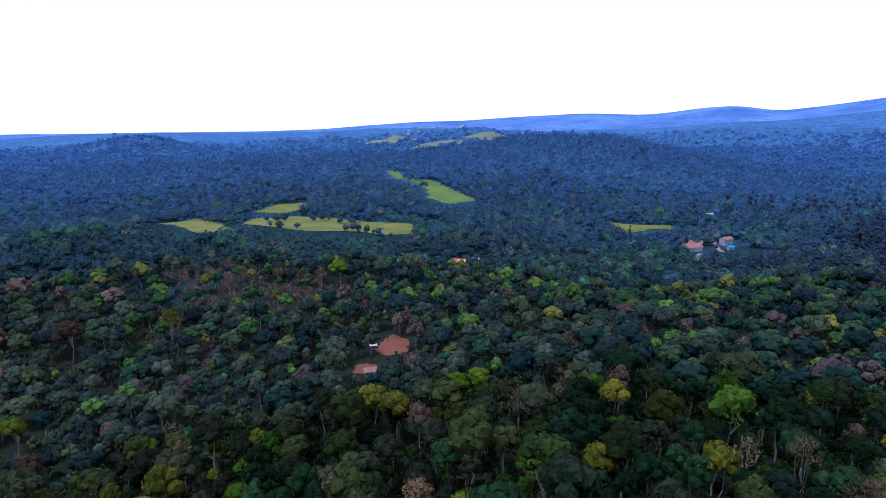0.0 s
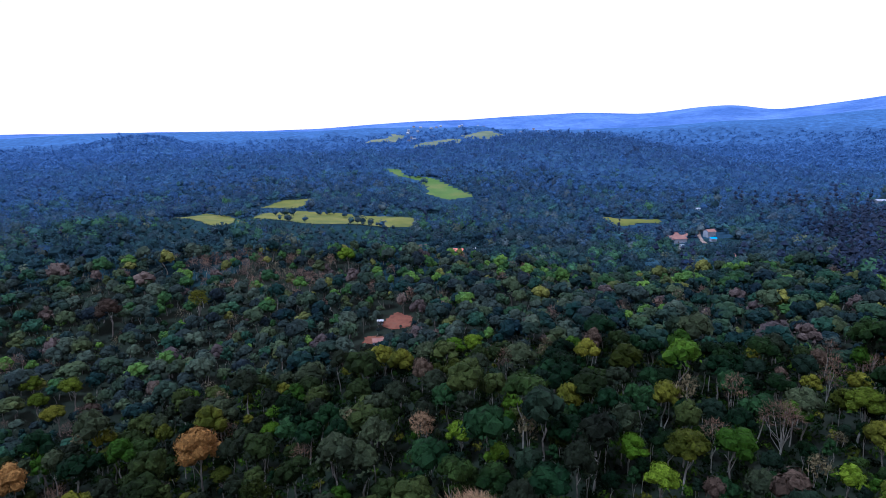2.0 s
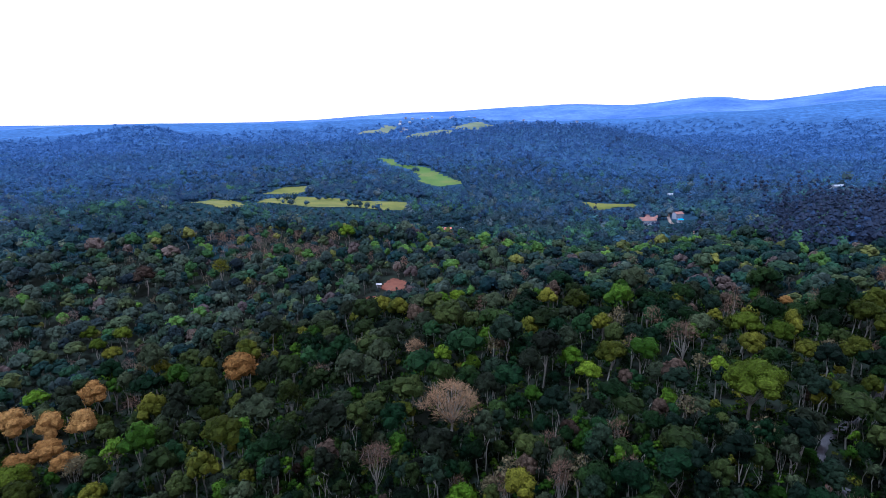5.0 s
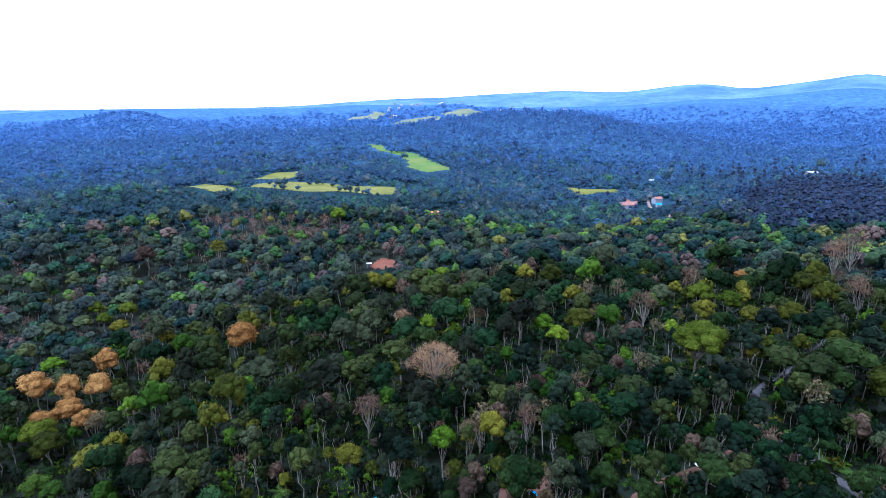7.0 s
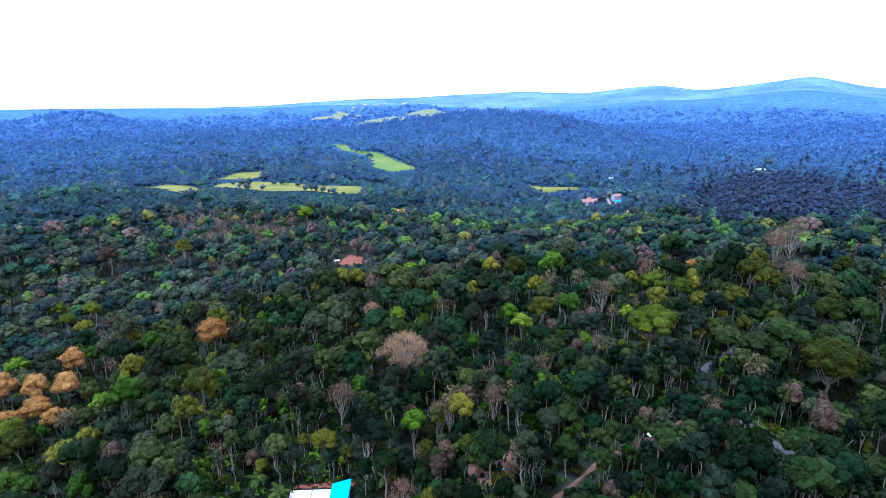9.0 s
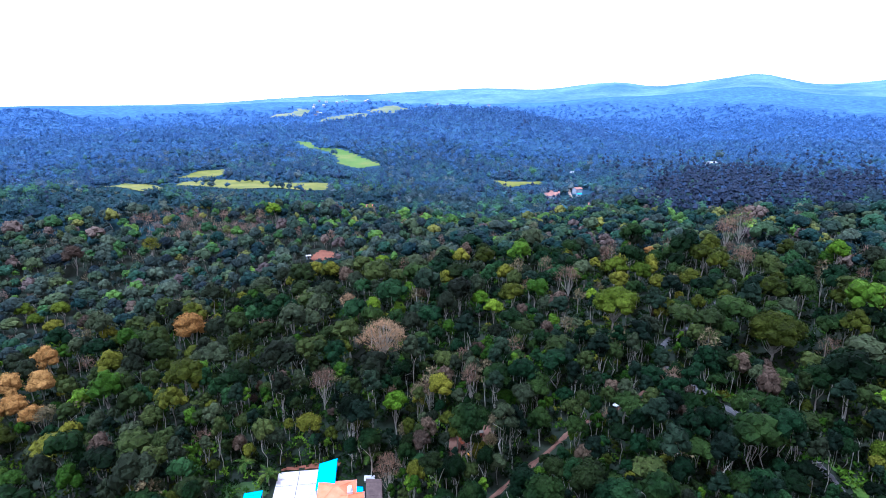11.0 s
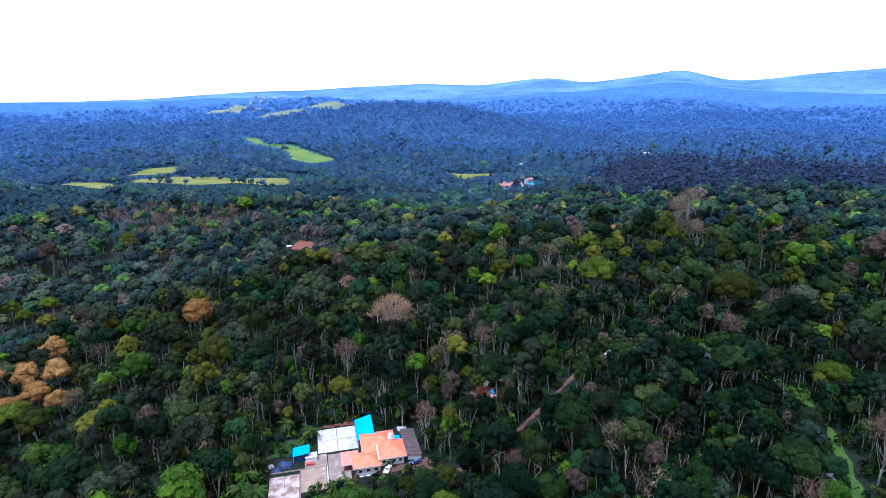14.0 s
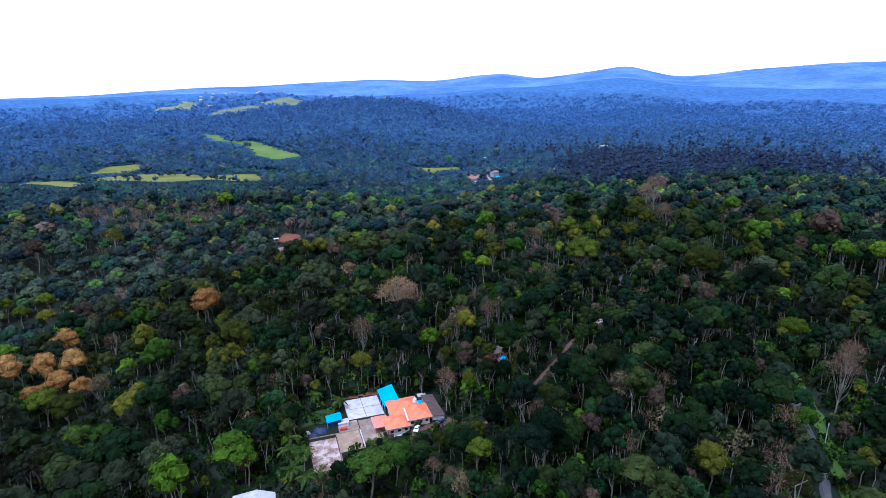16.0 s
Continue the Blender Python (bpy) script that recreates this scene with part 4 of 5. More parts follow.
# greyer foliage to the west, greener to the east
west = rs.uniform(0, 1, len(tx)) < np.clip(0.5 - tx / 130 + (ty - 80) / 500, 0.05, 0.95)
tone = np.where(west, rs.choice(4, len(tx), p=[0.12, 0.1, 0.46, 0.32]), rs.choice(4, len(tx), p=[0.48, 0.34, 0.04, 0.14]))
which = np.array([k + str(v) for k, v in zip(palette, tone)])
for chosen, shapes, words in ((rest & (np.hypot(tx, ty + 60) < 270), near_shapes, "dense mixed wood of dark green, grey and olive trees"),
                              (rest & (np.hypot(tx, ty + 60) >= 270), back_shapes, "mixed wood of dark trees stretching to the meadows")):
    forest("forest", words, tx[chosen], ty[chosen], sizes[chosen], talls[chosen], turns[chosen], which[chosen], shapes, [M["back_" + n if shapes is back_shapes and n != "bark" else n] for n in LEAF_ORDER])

for i in np.nonzero(single)[0]:
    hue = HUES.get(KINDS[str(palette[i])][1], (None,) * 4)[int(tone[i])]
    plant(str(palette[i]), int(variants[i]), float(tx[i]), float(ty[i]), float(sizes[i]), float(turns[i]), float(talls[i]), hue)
for i, (kind, v, x, y, s, tall, leaves, label) in enumerate(LANDMARKS):
    plant(kind, v, x, y, s, 40.0 * i, tall, leaves, label, "trees that stand out")

# undergrowth: coffee bushes and saplings under the trees
shrub_shapes = {}
for v in range(5):
    r = np.random.RandomState(60 + v)
    lobes, size = crown_lobes(r, 1.9, 2.4, 6, 0.2)
    t = leaf_tris(r, lobes, size * 1.2, 32, 0.72, 0.9)
    shrub_shapes[str(v)] = (t, np.full(len(t), [SLOT["shrub"], SLOT["shrub"], SLOT["fresh"], SLOT["shrub"], SLOT["olive"]][v]))
FOOTPRINTS = ((-40.2, -25, 25, 41), (-56, -28.5, -3, 19.4), (-36.8, -28.5, 9, 25), (-31.8, -4.2, 7, 30), (-26.2, -19, 25, 39.2), (-11, -6.6, 29, 33), (-48.6, -39.4, 20, 29), (-57.2, -48, 18.5, 24.6))
ux, uy = scatter(-260, 330, -90, 250, 4.4, rs)
vx, vy = scatter(-75, 130, -75, 85, 3.3, rs)
close = (ux > -75) & (ux < 130) & (uy > -75) & (uy < 85)
ux, uy = np.r_[ux[~close], vx], np.r_[uy[~close], vy]
plot = (ux > -60) & (ux < -2) & (uy > -9) & (uy < 46)
for x0, x1, y0, y1 in FOOTPRINTS:
    plot &= ~((ux > x0 - 0.9) & (ux < x1 + 0.9) & (uy > y0 - 0.9) & (uy < y1 + 0.9))
ok = (free_ground(ux, uy, -1.0) | plot) & (near_line(ux, uy, TRACK) > 1.3) & (near_line(ux, uy, ROAD) > 1.9) & (np.hypot(ux, uy + 60) < 300) & (seen_from(ux, uy, 0, -150, -46, 48) | seen_from(ux, uy, -63, -175, -28, 60))
ux, uy, plot = ux[ok], uy[ok], plot[ok]
usize = rs.uniform(0.6, 1.5, len(ux))
usize[plot] *= 0.8
usize = thin_before(ux, uy, usize, 3.5)
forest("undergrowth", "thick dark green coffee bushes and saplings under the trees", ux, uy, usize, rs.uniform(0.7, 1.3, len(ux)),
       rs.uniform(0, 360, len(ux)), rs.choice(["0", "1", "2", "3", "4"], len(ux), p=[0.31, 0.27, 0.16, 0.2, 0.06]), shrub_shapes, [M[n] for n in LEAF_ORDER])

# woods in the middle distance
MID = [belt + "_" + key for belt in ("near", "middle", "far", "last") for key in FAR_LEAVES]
mid_shapes, far_shapes = {}, {}
for slot, key in enumerate(MID):
    for v in range(3):
        r = np.random.RandomState(300 + 7 * v + slot)
        if key.endswith("plum"):  # slim trees that stand in rows
            lobes, size = crown_lobes(r, 3.2, 13, 4, 0.3)
            lobes[:, 2], size = np.linspace(0, 12, 4), np.linspace(2.7, 1.3, 4)
            lobes[:, :2] *= 0.5
            t = np.concatenate([leaf_tris(r, lobes, size, 30, 1.15, 1.0), heart_tris(r, lobes, size, 1.2, 0.85, 8)])
        else:
            lobes, size = crown_lobes(r, 5.4, 7.5, 6, 0.0)
            t = np.concatenate([leaf_tris(r, lobes, size * 1.1, 33, 1.58, 0.85), heart_tris(r, np.array(((0, 0, 3.2),)), np.array((4.3,)), 0.85, 0.85)])
        t = t + np.array((0, 0, 2.0))
        w = tube_tris([(0, 0, 0), (0.2, 0.1, 4)], [0.35, 0.2], 3)
        mid_shapes[key + str(v)] = (np.concatenate([t, w]), np.full(len(t) + len(w), slot))
        # a crown seen from kilometres away: a few large sprays
        lobes, size = crown_lobes(r, 6.0, 7.0 if not key.endswith("plum") else 11.0, 4, 0.0)
        t = leaf_tris(r, lobes, size * 1.15, 17, 2.7, 0.9, 0.0)
        far_shapes[key + str(v)] = (t, np.full(len(t), slot))


def belt_of(away):
    """The haze belt that a place at this distance belongs to; neighbours mingle."""
    away = away * np.exp(rs.normal(0, 0.1, len(away)))
    return np.select([away < 640, away < 1000, away < 1600], ["near", "middle", "far"], "last")


def far_hues(x, y, roll):
    """Which foliage grows where: dark plantation blocks, leafy valley strips, paler mixed woods."""
    patch = rolling(x, y, 260, 51) * 0.6 + rolling(x, y, 95, 52) * 0.5
    hue = np.where(roll + 0.22 * patch > 0.55, "grey", "deep").astype("<U8")
    hue[(roll + 0.3 * rolling(x, y, 180, 53) > 0.8)] = "leafy"
    hue[(roll > 0.04) & (roll < 0.10)] = "gold"
    hue[(roll > 0.10) & (roll < 0.16)] = "plum"
    hill = np.hypot((x - 230) / 430, (y - 1330) / 330) + 0.12 * rolling(x, y, 150, 54)
    hue[(hill < 0.95) & (roll < 0.8)] = "plum"
    return hue


mx, my = scatter(-900, 1150, 120, 1150, 9.4, rs)
away = np.hypot(mx, my + 60)
ok = (away >= 476) & (away < 1080) & free_ground(mx, my, 1.0) & (seen_from(mx, my, 0, -60, -46, 47) | seen_from(mx, my, -63, -160, -26, 61))
mx, my = mx[ok], my[ok]
roll = rs.uniform(0, 1, len(mx))
kinds = far_hues(mx, my, roll)
bearing = np.degrees(np.arctan2(mx + 63, my + 160))
depth = np.hypot(mx + 63, my + 160)
dark_wood = (bearing > 32.0 + rolling(mx, my, 120, 31) * 1.5) & (depth > plantation_edge(mx, my)) & (depth < 930 + rolling(mx, my, 160, 33) * 50) & (roll < 0.92)
kinds[dark_wood] = "plum"

cx, cy = scatter(150, 620, 240, 760, 7.2, rs)
cb, cd = np.degrees(np.arctan2(cx + 63, cy + 160)), np.hypot(cx + 63, cy + 160)
ok = (cb > 32.0 + rolling(cx, cy, 120, 31) * 1.5) & (cb < 62) & (cd > plantation_edge(cx, cy)) & (cd < 930 + rolling(cx, cy, 160, 33) * 50) & free_ground(cx, cy)
mx, my, kinds = np.r_[mx[~dark_wood], cx[ok]], np.r_[my[~dark_wood], cy[ok]], np.r_[kinds[~dark_wood], np.full(ok.sum(), "plum", dtype="<U8")]
young = within(mx, my, [(-120, 640), (-40, 600), (-20, 650), (-100, 690)])
mscale = np.clip(rs.normal(1.0, 0.2, len(mx)), 0.6, 1.5)
kinds[young] = "leafy"
mscale[young] *= 0.6
mscale[(kinds == "plum") & (mx > 150) & (my < 800)] *= 1.45
mscale = cap_before_fields(mx, my, mscale, 15.0)
# dark clumps of trees standing on the long meadow
for cx, cy, k in ((-192, 548, 6), (-122, 528, 5), (-95, 520, 8), (-272, 583, 8), (-250, 581, 8), (-215, 615, 7), (-180, 628, 6), (-140, 612, 5), (-100, 985, 5), (-78, 925, 4), (-140, 1060, 5)):
    mx, my = np.r_[mx, cx + rs.normal(0, 8, k)], np.r_[my, cy + rs.normal(0, 4, k)]
    kinds, mscale = np.r_[kinds, ["deep", "grey"] * (k // 2) + ["leafy"] * (k % 2)], np.r_[mscale, rs.uniform(0.5, 1.05, k)]
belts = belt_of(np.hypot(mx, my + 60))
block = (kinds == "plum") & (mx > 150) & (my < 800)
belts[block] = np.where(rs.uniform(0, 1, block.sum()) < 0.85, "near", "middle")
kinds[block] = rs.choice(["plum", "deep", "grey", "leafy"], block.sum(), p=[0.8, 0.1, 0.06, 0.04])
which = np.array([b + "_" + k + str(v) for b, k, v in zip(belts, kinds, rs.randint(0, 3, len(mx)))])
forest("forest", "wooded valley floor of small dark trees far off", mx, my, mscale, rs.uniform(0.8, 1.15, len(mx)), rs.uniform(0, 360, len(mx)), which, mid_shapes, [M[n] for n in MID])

# far woods on the hills
fx, fy = scatter(-2400, 3000, 400, 2950, 14.0, rs)
away = np.hypot(fx, fy + 60)
ok = (away >= 1080) & (away < 2700) & free_ground(fx, fy, 3.0) & (seen_from(fx, fy, 0, -60, -45, 46) | seen_from(fx, fy, -63, -160, -24, 60))
ok &= rs.uniform(0, 1, len(fx)) < np.clip(3.8 - away / 750, 0.0, 1)
fx, fy, away = fx[ok], fy[ok], away[ok]
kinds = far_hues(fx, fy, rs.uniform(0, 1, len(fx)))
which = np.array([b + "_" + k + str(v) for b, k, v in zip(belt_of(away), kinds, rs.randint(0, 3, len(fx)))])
forest("forest", "far woods covering the hills, tinted blue with painted haze", fx, fy, rs.lognormal(0.1, 0.25, len(fx)) * np.where(away > 1700, 1.25, 1), rs.uniform(0.7, 1.2, len(fx)), rs.uniform(0, 360, len(fx)), which, far_shapes, [M[n] for n in MID], -1.5 - 4.5 * smooth(1700, 2500, away))


# ---- the house plot ----
def hip_roof(x0, x1, y0, y1, eave, rise, over=0.6, inset=None):
    """A hipped roof with a thick edge; the ridge runs along the longer side."""
    x0, x1, y0, y1 = x0 - over, x1 + over, y0 - over, y1 + over
    w, d = x1 - x0, y1 - y0
    k = min(w, d) / 2 * (0.9 if inset is None else inset)
    cx, cy = (x0 + x1) / 2, (y0 + y1) / 2
    ends = ((x0 + k, cy), (x1 - k, cy)) if w >= d else ((cx, y0 + k), (cx, y1 - k))
    bm = bmesh.new()
    e = [bm.verts.new((x, y, eave)) for x, y in ((x0, y0), (x1, y0), (x1, y1), (x0, y1))]
    b = [bm.verts.new((v.co.x, v.co.y, eave - 0.16)) for v in e]
    a, c = (bm.verts.new((x, y, eave + rise)) for x, y in ends)
    if w >= d:
        faces = ((e[0], e[1], c, a), (e[1], e[2], c), (e[2], e[3], a, c), (e[3], e[0], a))
    else:
        faces = ((e[0], e[1], a), (e[1], e[2], c, a), (e[2], e[3], c), (e[3], e[0], a, c))
    for f in faces:
        bm.faces.new(f)
    for i in range(4):
        j = (i + 1) % 4
        bm.faces.new((e[i], b[i], b[j], e[j]))
    bm.faces.new(b[::-1])
    return bm


def ridge_caps(x0, x1, y0, y1, eave, rise, over=0.6):
    """The rounded tiles along the hips and the ridge of hip_roof()."""
    x0, x1, y0, y1 = x0 - over, x1 + over, y0 - over, y1 + over
    w, d = x1 - x0, y1 - y0
    k = min(w, d) / 2 * 0.9
    cx, cy, top = (x0 + x1) / 2, (y0 + y1) / 2, eave + rise
    a, c = ((x0 + k, cy, top), (x1 - k, cy, top)) if w >= d else ((cx, y0 + k, top), (cx, y1 - k, top))
    q = [(x0, y0, eave), (x1, y0, eave), (x1, y1, eave), (x0, y1, eave)]
    own = (a, c, c, a) if w >= d else (a, a, c, c)
    lines = [(a, c)] + list(zip(q, own))
    return np.concatenate([tube_tris([p, r], [0.13, 0.13], 6) for p, r in lines])


def gable_roof(x0, x1, y0, y1, eave, rise, over=0.5, along="x", thick=0.12):
    """Two thick roof slopes that meet at a ridge."""
    x0, x1, y0, y1 = x0 - over, x1 + over, y0 - over, y1 + over
    bm = bmesh.new()
    for side in (0, 1):
        if along == "x":
            ym = (y0 + y1) / 2
            ye = y0 if side == 0 else y1
            c = [(x0, ye, eave), (x1, ye, eave), (x1, ym, eave + rise), (x0, ym, eave + rise)]
        else:
            xm = (x0 + x1) / 2
            xe = x0 if side == 0 else x1
            c = [(xe, y0, eave), (xe, y1, eave), (xm, y1, eave + rise), (xm, y0, eave + rise)]
        top = [bm.verts.new(p) for p in c]
        low = [bm.verts.new((p[0], p[1], p[2] - thick)) for p in c]
        bm.faces.new(top)
        bm.faces.new(low[::-1])
        for i in range(4):
            j = (i + 1) % 4
            bm.faces.new((top[i], low[i], low[j], top[j]))
    return bm


def window(parent, x, y, z, w, h, facing="y"):
    """A framed window set proud of a wall; facing y (south wall) or x (east wall)."""
    if facing == "y":
        fr = box(x - w / 2, x + w / 2, y - 0.10, y + 0.02, z, z + h, 0.02)
        gl = box(x - w / 2 + 0.08, x + w / 2 - 0.08, y - 0.125, y - 0.08, z + 0.08, z + h - 0.08)
        sh = box(x - w / 2 - 0.15, x + w / 2 + 0.15, y - 0.45, y + 0.01, z + h + 0.03, z + h + 0.11, 0.01)
    else:
        fr = box(x - 0.02, x + 0.10, y - w / 2, y + w / 2, z, z + h, 0.02)
        gl = box(x + 0.08, x + 0.125, y - w / 2 + 0.08, y + w / 2 - 0.08, z + 0.08, z + h - 0.08)
        sh = box(x - 0.01, x + 0.45, y - w / 2 - 0.15, y + w / 2 + 0.15, z + h + 0.03, z + h + 0.11, 0.01)
    f = part("window", fr, M["white"], parent)
    part("pane", gl, M["glass"], f)
    part("sunshade", sh, M["wall"], f)
    return f


def build_house():
    base = thing("house", 0, 0, 0, "two-storey house with orange tiled hip roofs and pale walls", "house")
    g = YARD_Z
    blocks = (("wall", -24.0, -13.6, 17.4, 27.0, g, -25.0), ("wall", -19.0, -11.2, 12.2, 20.0, g - 0.2, -24.9), ("wall", -27.4, -19.4, 10.4, 17.6, g - 2.2, -25.6))
    for name, x0, x1, y0, y1, z0, z1 in blocks:
        part(name, box(x0, x1, y0, y1, z0, z1, 0.04), M["wall"], base)
    roofs = ((-24.2, -13.4, 16.9, 27.2, -25.0, 2.4, "orange_tile"), (-19.2, -10.9, 12.0, 21.0, -24.85, 2.5, "orange_tile"), (-27.8, -19.6, 10.2, 17.4, -25.7, 1.9, "orange_tile"), (-31.2, -26.6, 14.2, 20.4, -26.6, 1.3, "pink_tile"))
    for x0, x1, y0, y1, eave, rise, m in roofs:
        r = part("roof", hip_roof(x0, x1, y0, y1, eave, rise), M[m], base)
        part("ridge_tiles", mesh_from_tris("ridge_tiles", ridge_caps(x0, x1, y0, y1, eave, rise), [M[m]]), None, r)
        ring = bmesh.new()
        for q in ((x0 - 0.66, x1 + 0.66, y0 - 0.68, y0 - 0.62), (x0 - 0.66, x1 + 0.66, y1 + 0.62, y1 + 0.68), (x0 - 0.68, x0 - 0.62, y0 - 0.62, y1 + 0.62), (x1 + 0.62, x1 + 0.68, y0 - 0.62, y1 + 0.62)):
            box(*q, eave - 0.26, eave + 0.03, bm=ring)
        part("fascia", ring, M["grey_wall"], r)
    # the white verge board between the two front roofs
    part("verge_board", slab_of([(-19.95, 11.2, -24.5), (-19.55, 11.2, -24.5), (-19.55, 17.0, -22.9), (-19.95, 17.0, -22.9)], 0.35), M["white"], base)
    part("band", box(-27.5, -19.3, 10.3, 10.39, -28.75, -28.5), M["white"], base)
    for x in (-26.0, -23.4, -20.8):
        window(base, x, 10.4, -27.9, 1.3, 1.3)
        window(base, x, 10.4, -30.7, 1.3, 1.3)
    for x in (-18.0, -14.6, -12.4):
        window(base, x, 12.2, -27.0, 1.2, 1.3)
    for y in (14.5, 17.6):
        window(base, -11.2, y, -27.0, 1.2, 1.3, "x")
    door = part("door", box(-16.9, -15.7, 12.08, 12.22, g - 0.1, g + 2.1, 0.02), M["dark_bark"], base)
    part("door_handle", box(-15.95, -15.85, 12.0, 12.08, g + 1.0, g + 1.12), M["tin"], door)
    for x, y in ((-31.0, 14.4), (-31.0, 17.2), (-31.0, 20.2), (-28.6, 14.4)):
        part("pillar", box(x - 0.16, x + 0.16, y - 0.16, y + 0.16, g, -26.7, 0.03), M["red"] if y < 15 else M["wall"], base)
    part("porch_step", box(-31.4, -27.4, 14.0, 20.6, g - 0.02, g + 0.16, 0.03), M["grey_yard"], base)
    part("corner_pier", box(-27.75, -27.42, 10.1, 10.42, g - 2.2, -25.8, 0.02), M["red"], base)


build_house()


def build_tank(x, y, z):
    base = thing("water_tank", x, y, z, "white plastic water tank on a stand beside the roof", "water tank")
    part("stand", box(-0.9, 0.9, -0.9, 0.9, -2.2, 0.0, 0.03), M["grey_wall"], base)
    prof = [(0.0, 0.62), (0.1, 0.7), (0.5, 0.7), (0.55, 0.66), (0.62, 0.7), (1.1, 0.7), (1.3, 0.6), (1.5, 0.3)]
    part("tank", mesh_from_tris("tank", tube_tris([(0, 0, h) for h, r in prof], [r for h, r in prof], 16), [M["white"]]), None, base)
    part("lid", mesh_from_tris("lid", tube_tris([(0, 0, 1.5), (0, 0, 1.6), (0, 0, 1.62)], [0.3, 0.28, 0.01], 12), [M["white"]]), None, base)


build_tank(-14.6, 20.4, -22.9)


def roof_rib(a, b):
    """One raised seam of a metal sheet roof."""
    d = b - a
    bm = bmesh.new()
    bmesh.ops.create_cube(bm, size=1, matrix=Matrix.Translation((a + b) / 2 + Vector((0, 0, 0.02))) @ d.to_track_quat("Y", "Z").to_matrix().to_4x4() @ Matrix.Diagonal((0.09, d.length, 0.06, 1)))
    return bm


def build_shed(name, label, x0, x1, y0, y1, lefts, rights, roof, posts, walls=None, ground_z=YARD_Z, ribs=12):
    """An open shed: posts, rails and a single-pitch sheet roof, lower on one side."""
    base = thing(name, 0, 0, 0, label, "shed")
    top = part("roof", slab_of([(x0, y0, lefts), (x1, y0, rights), (x1, y1, rights), (x0, y1, lefts)], 0.08), M[roof], base)
    for i in range(1, ribs):
        y = y0 + (y1 - y0) * i / ribs
        part("seam", roof_rib(Vector((x0, y, lefts)), Vector((x1, y, rights))), M[roof], top)
    for i in range(posts):
        y = y0 + 0.3 + (y1 - y0 - 0.6) * i / (posts - 1)
        for x, top in ((x0 + 0.25, lefts), (x1 - 0.25, rights)):
            part("post", box(x - 0.07, x + 0.07, y - 0.07, y + 0.07, ground_z - 0.3, top - 0.1), M["tin"], base)
    if walls:
        part("wall", box(x0 + 0.4, x1 - 0.4, y0 + 0.4, y1 - 0.4, ground_z - 0.3, min(lefts, rights) - 0.25, 0.03), M[walls], base)
    return base


build_shed("shed", "long open shed with a bright blue sheet-metal roof", -25.6, -19.5, 25.2, 38.6, -25.7, -24.1, "blue_sheet", 4)
build_shed("shed", "small shed with a bright blue sheet roof beside the yard", -47.9, -42.2, 23.0, 28.2, -26.9, -26.3, "blue_sheet", 2, "tarp")
build_shed("shed", "low outbuilding with a dark brown roof and pale walls", -9.9, -4.8, 13.2, 29.2, -25.9, -26.5, "dark_roof", 3, "wall", ribs=8)
build_shed("shed", "small lean-to with a pale rusty tin roof", -10.6, -7.0, 29.6, 32.2, -26.9, -27.2, "tin", 2, "grey_wall", ribs=5)
build_shed("shed", "narrow lean-to with a blue sheet roof behind the house", -13.1, -10.7, 20.6, 25.0, -25.2, -25.7, "blue_sheet", 2, ribs=5)
low_store = thing("store", 0, 0, 0, "low whitewashed store at the edge of the drying yard", "outbuilding")
part("wall", box(-43.6, -39.9, 22.6, 25.4, YARD_Z - 0.3, -28.0, 0.04), M["wall"], low_store)
part("roof_slab", box(-43.8, -39.7, 22.4, 25.6, -28.0, -27.85, 0.03), M["concrete"], low_store)
stack = thing("tile_stack", -42.2, 20.6, YARD_Z, "stack of red bricks at the yard's edge", "bricks")
for i in range(5):
    for j in range(3):
        part("brick_row", box(-1.3 + 0.52 * i, -0.82 + 0.52 * i, -0.6, 0.6, 0.02 + 0.3 * j, 0.3 + 0.3 * j, 0.02), M["red"], stack)


def build_heap(x, y, z, w, d, h, label, m, seed):
    """A sheet thrown over a heap: an uneven mound with a crumpled hem."""
    r = np.random.RandomState(seed)
    bm = bmesh.new()
    bmesh.ops.create_grid(bm, x_segments=14, y_segments=10, size=0.5)
    for v in bm.verts:
        u, q = v.co.x * 2, v.co.y * 2
        e = max(0.0, 1 - max(abs(u), abs(q)) ** 3)
        v.co = (u * w / 2, q * d / 2, h * e * (0.75 + 0.25 * math.sin(5 * u + seed) * math.cos(4 * q)) + r.uniform(-0.05, 0.05))
    ob = part("tarpaulin", bm, M[m])
    ob.matrix_basis = pose(x, y, z, 0, 0, r.uniform(-20, 20))
    return tagged(ob, label, "tarpaulin")


build_heap(-50.6, 22.4, YARD_Z, 5.0, 3.4, 1.6, "heap covered with a dark blue tarpaulin", "tarp", 1)
build_heap(-53.6, 20.4, YARD_Z, 3.6, 3.0, 1.1, "low heap under a crumpled dark blue sheet", "tarp", 2)
build_heap(-55.2, 22.4, YARD_Z, 2.2, 2.0, 1.3, "small heap under a grey-blue cover", "tin", 3)

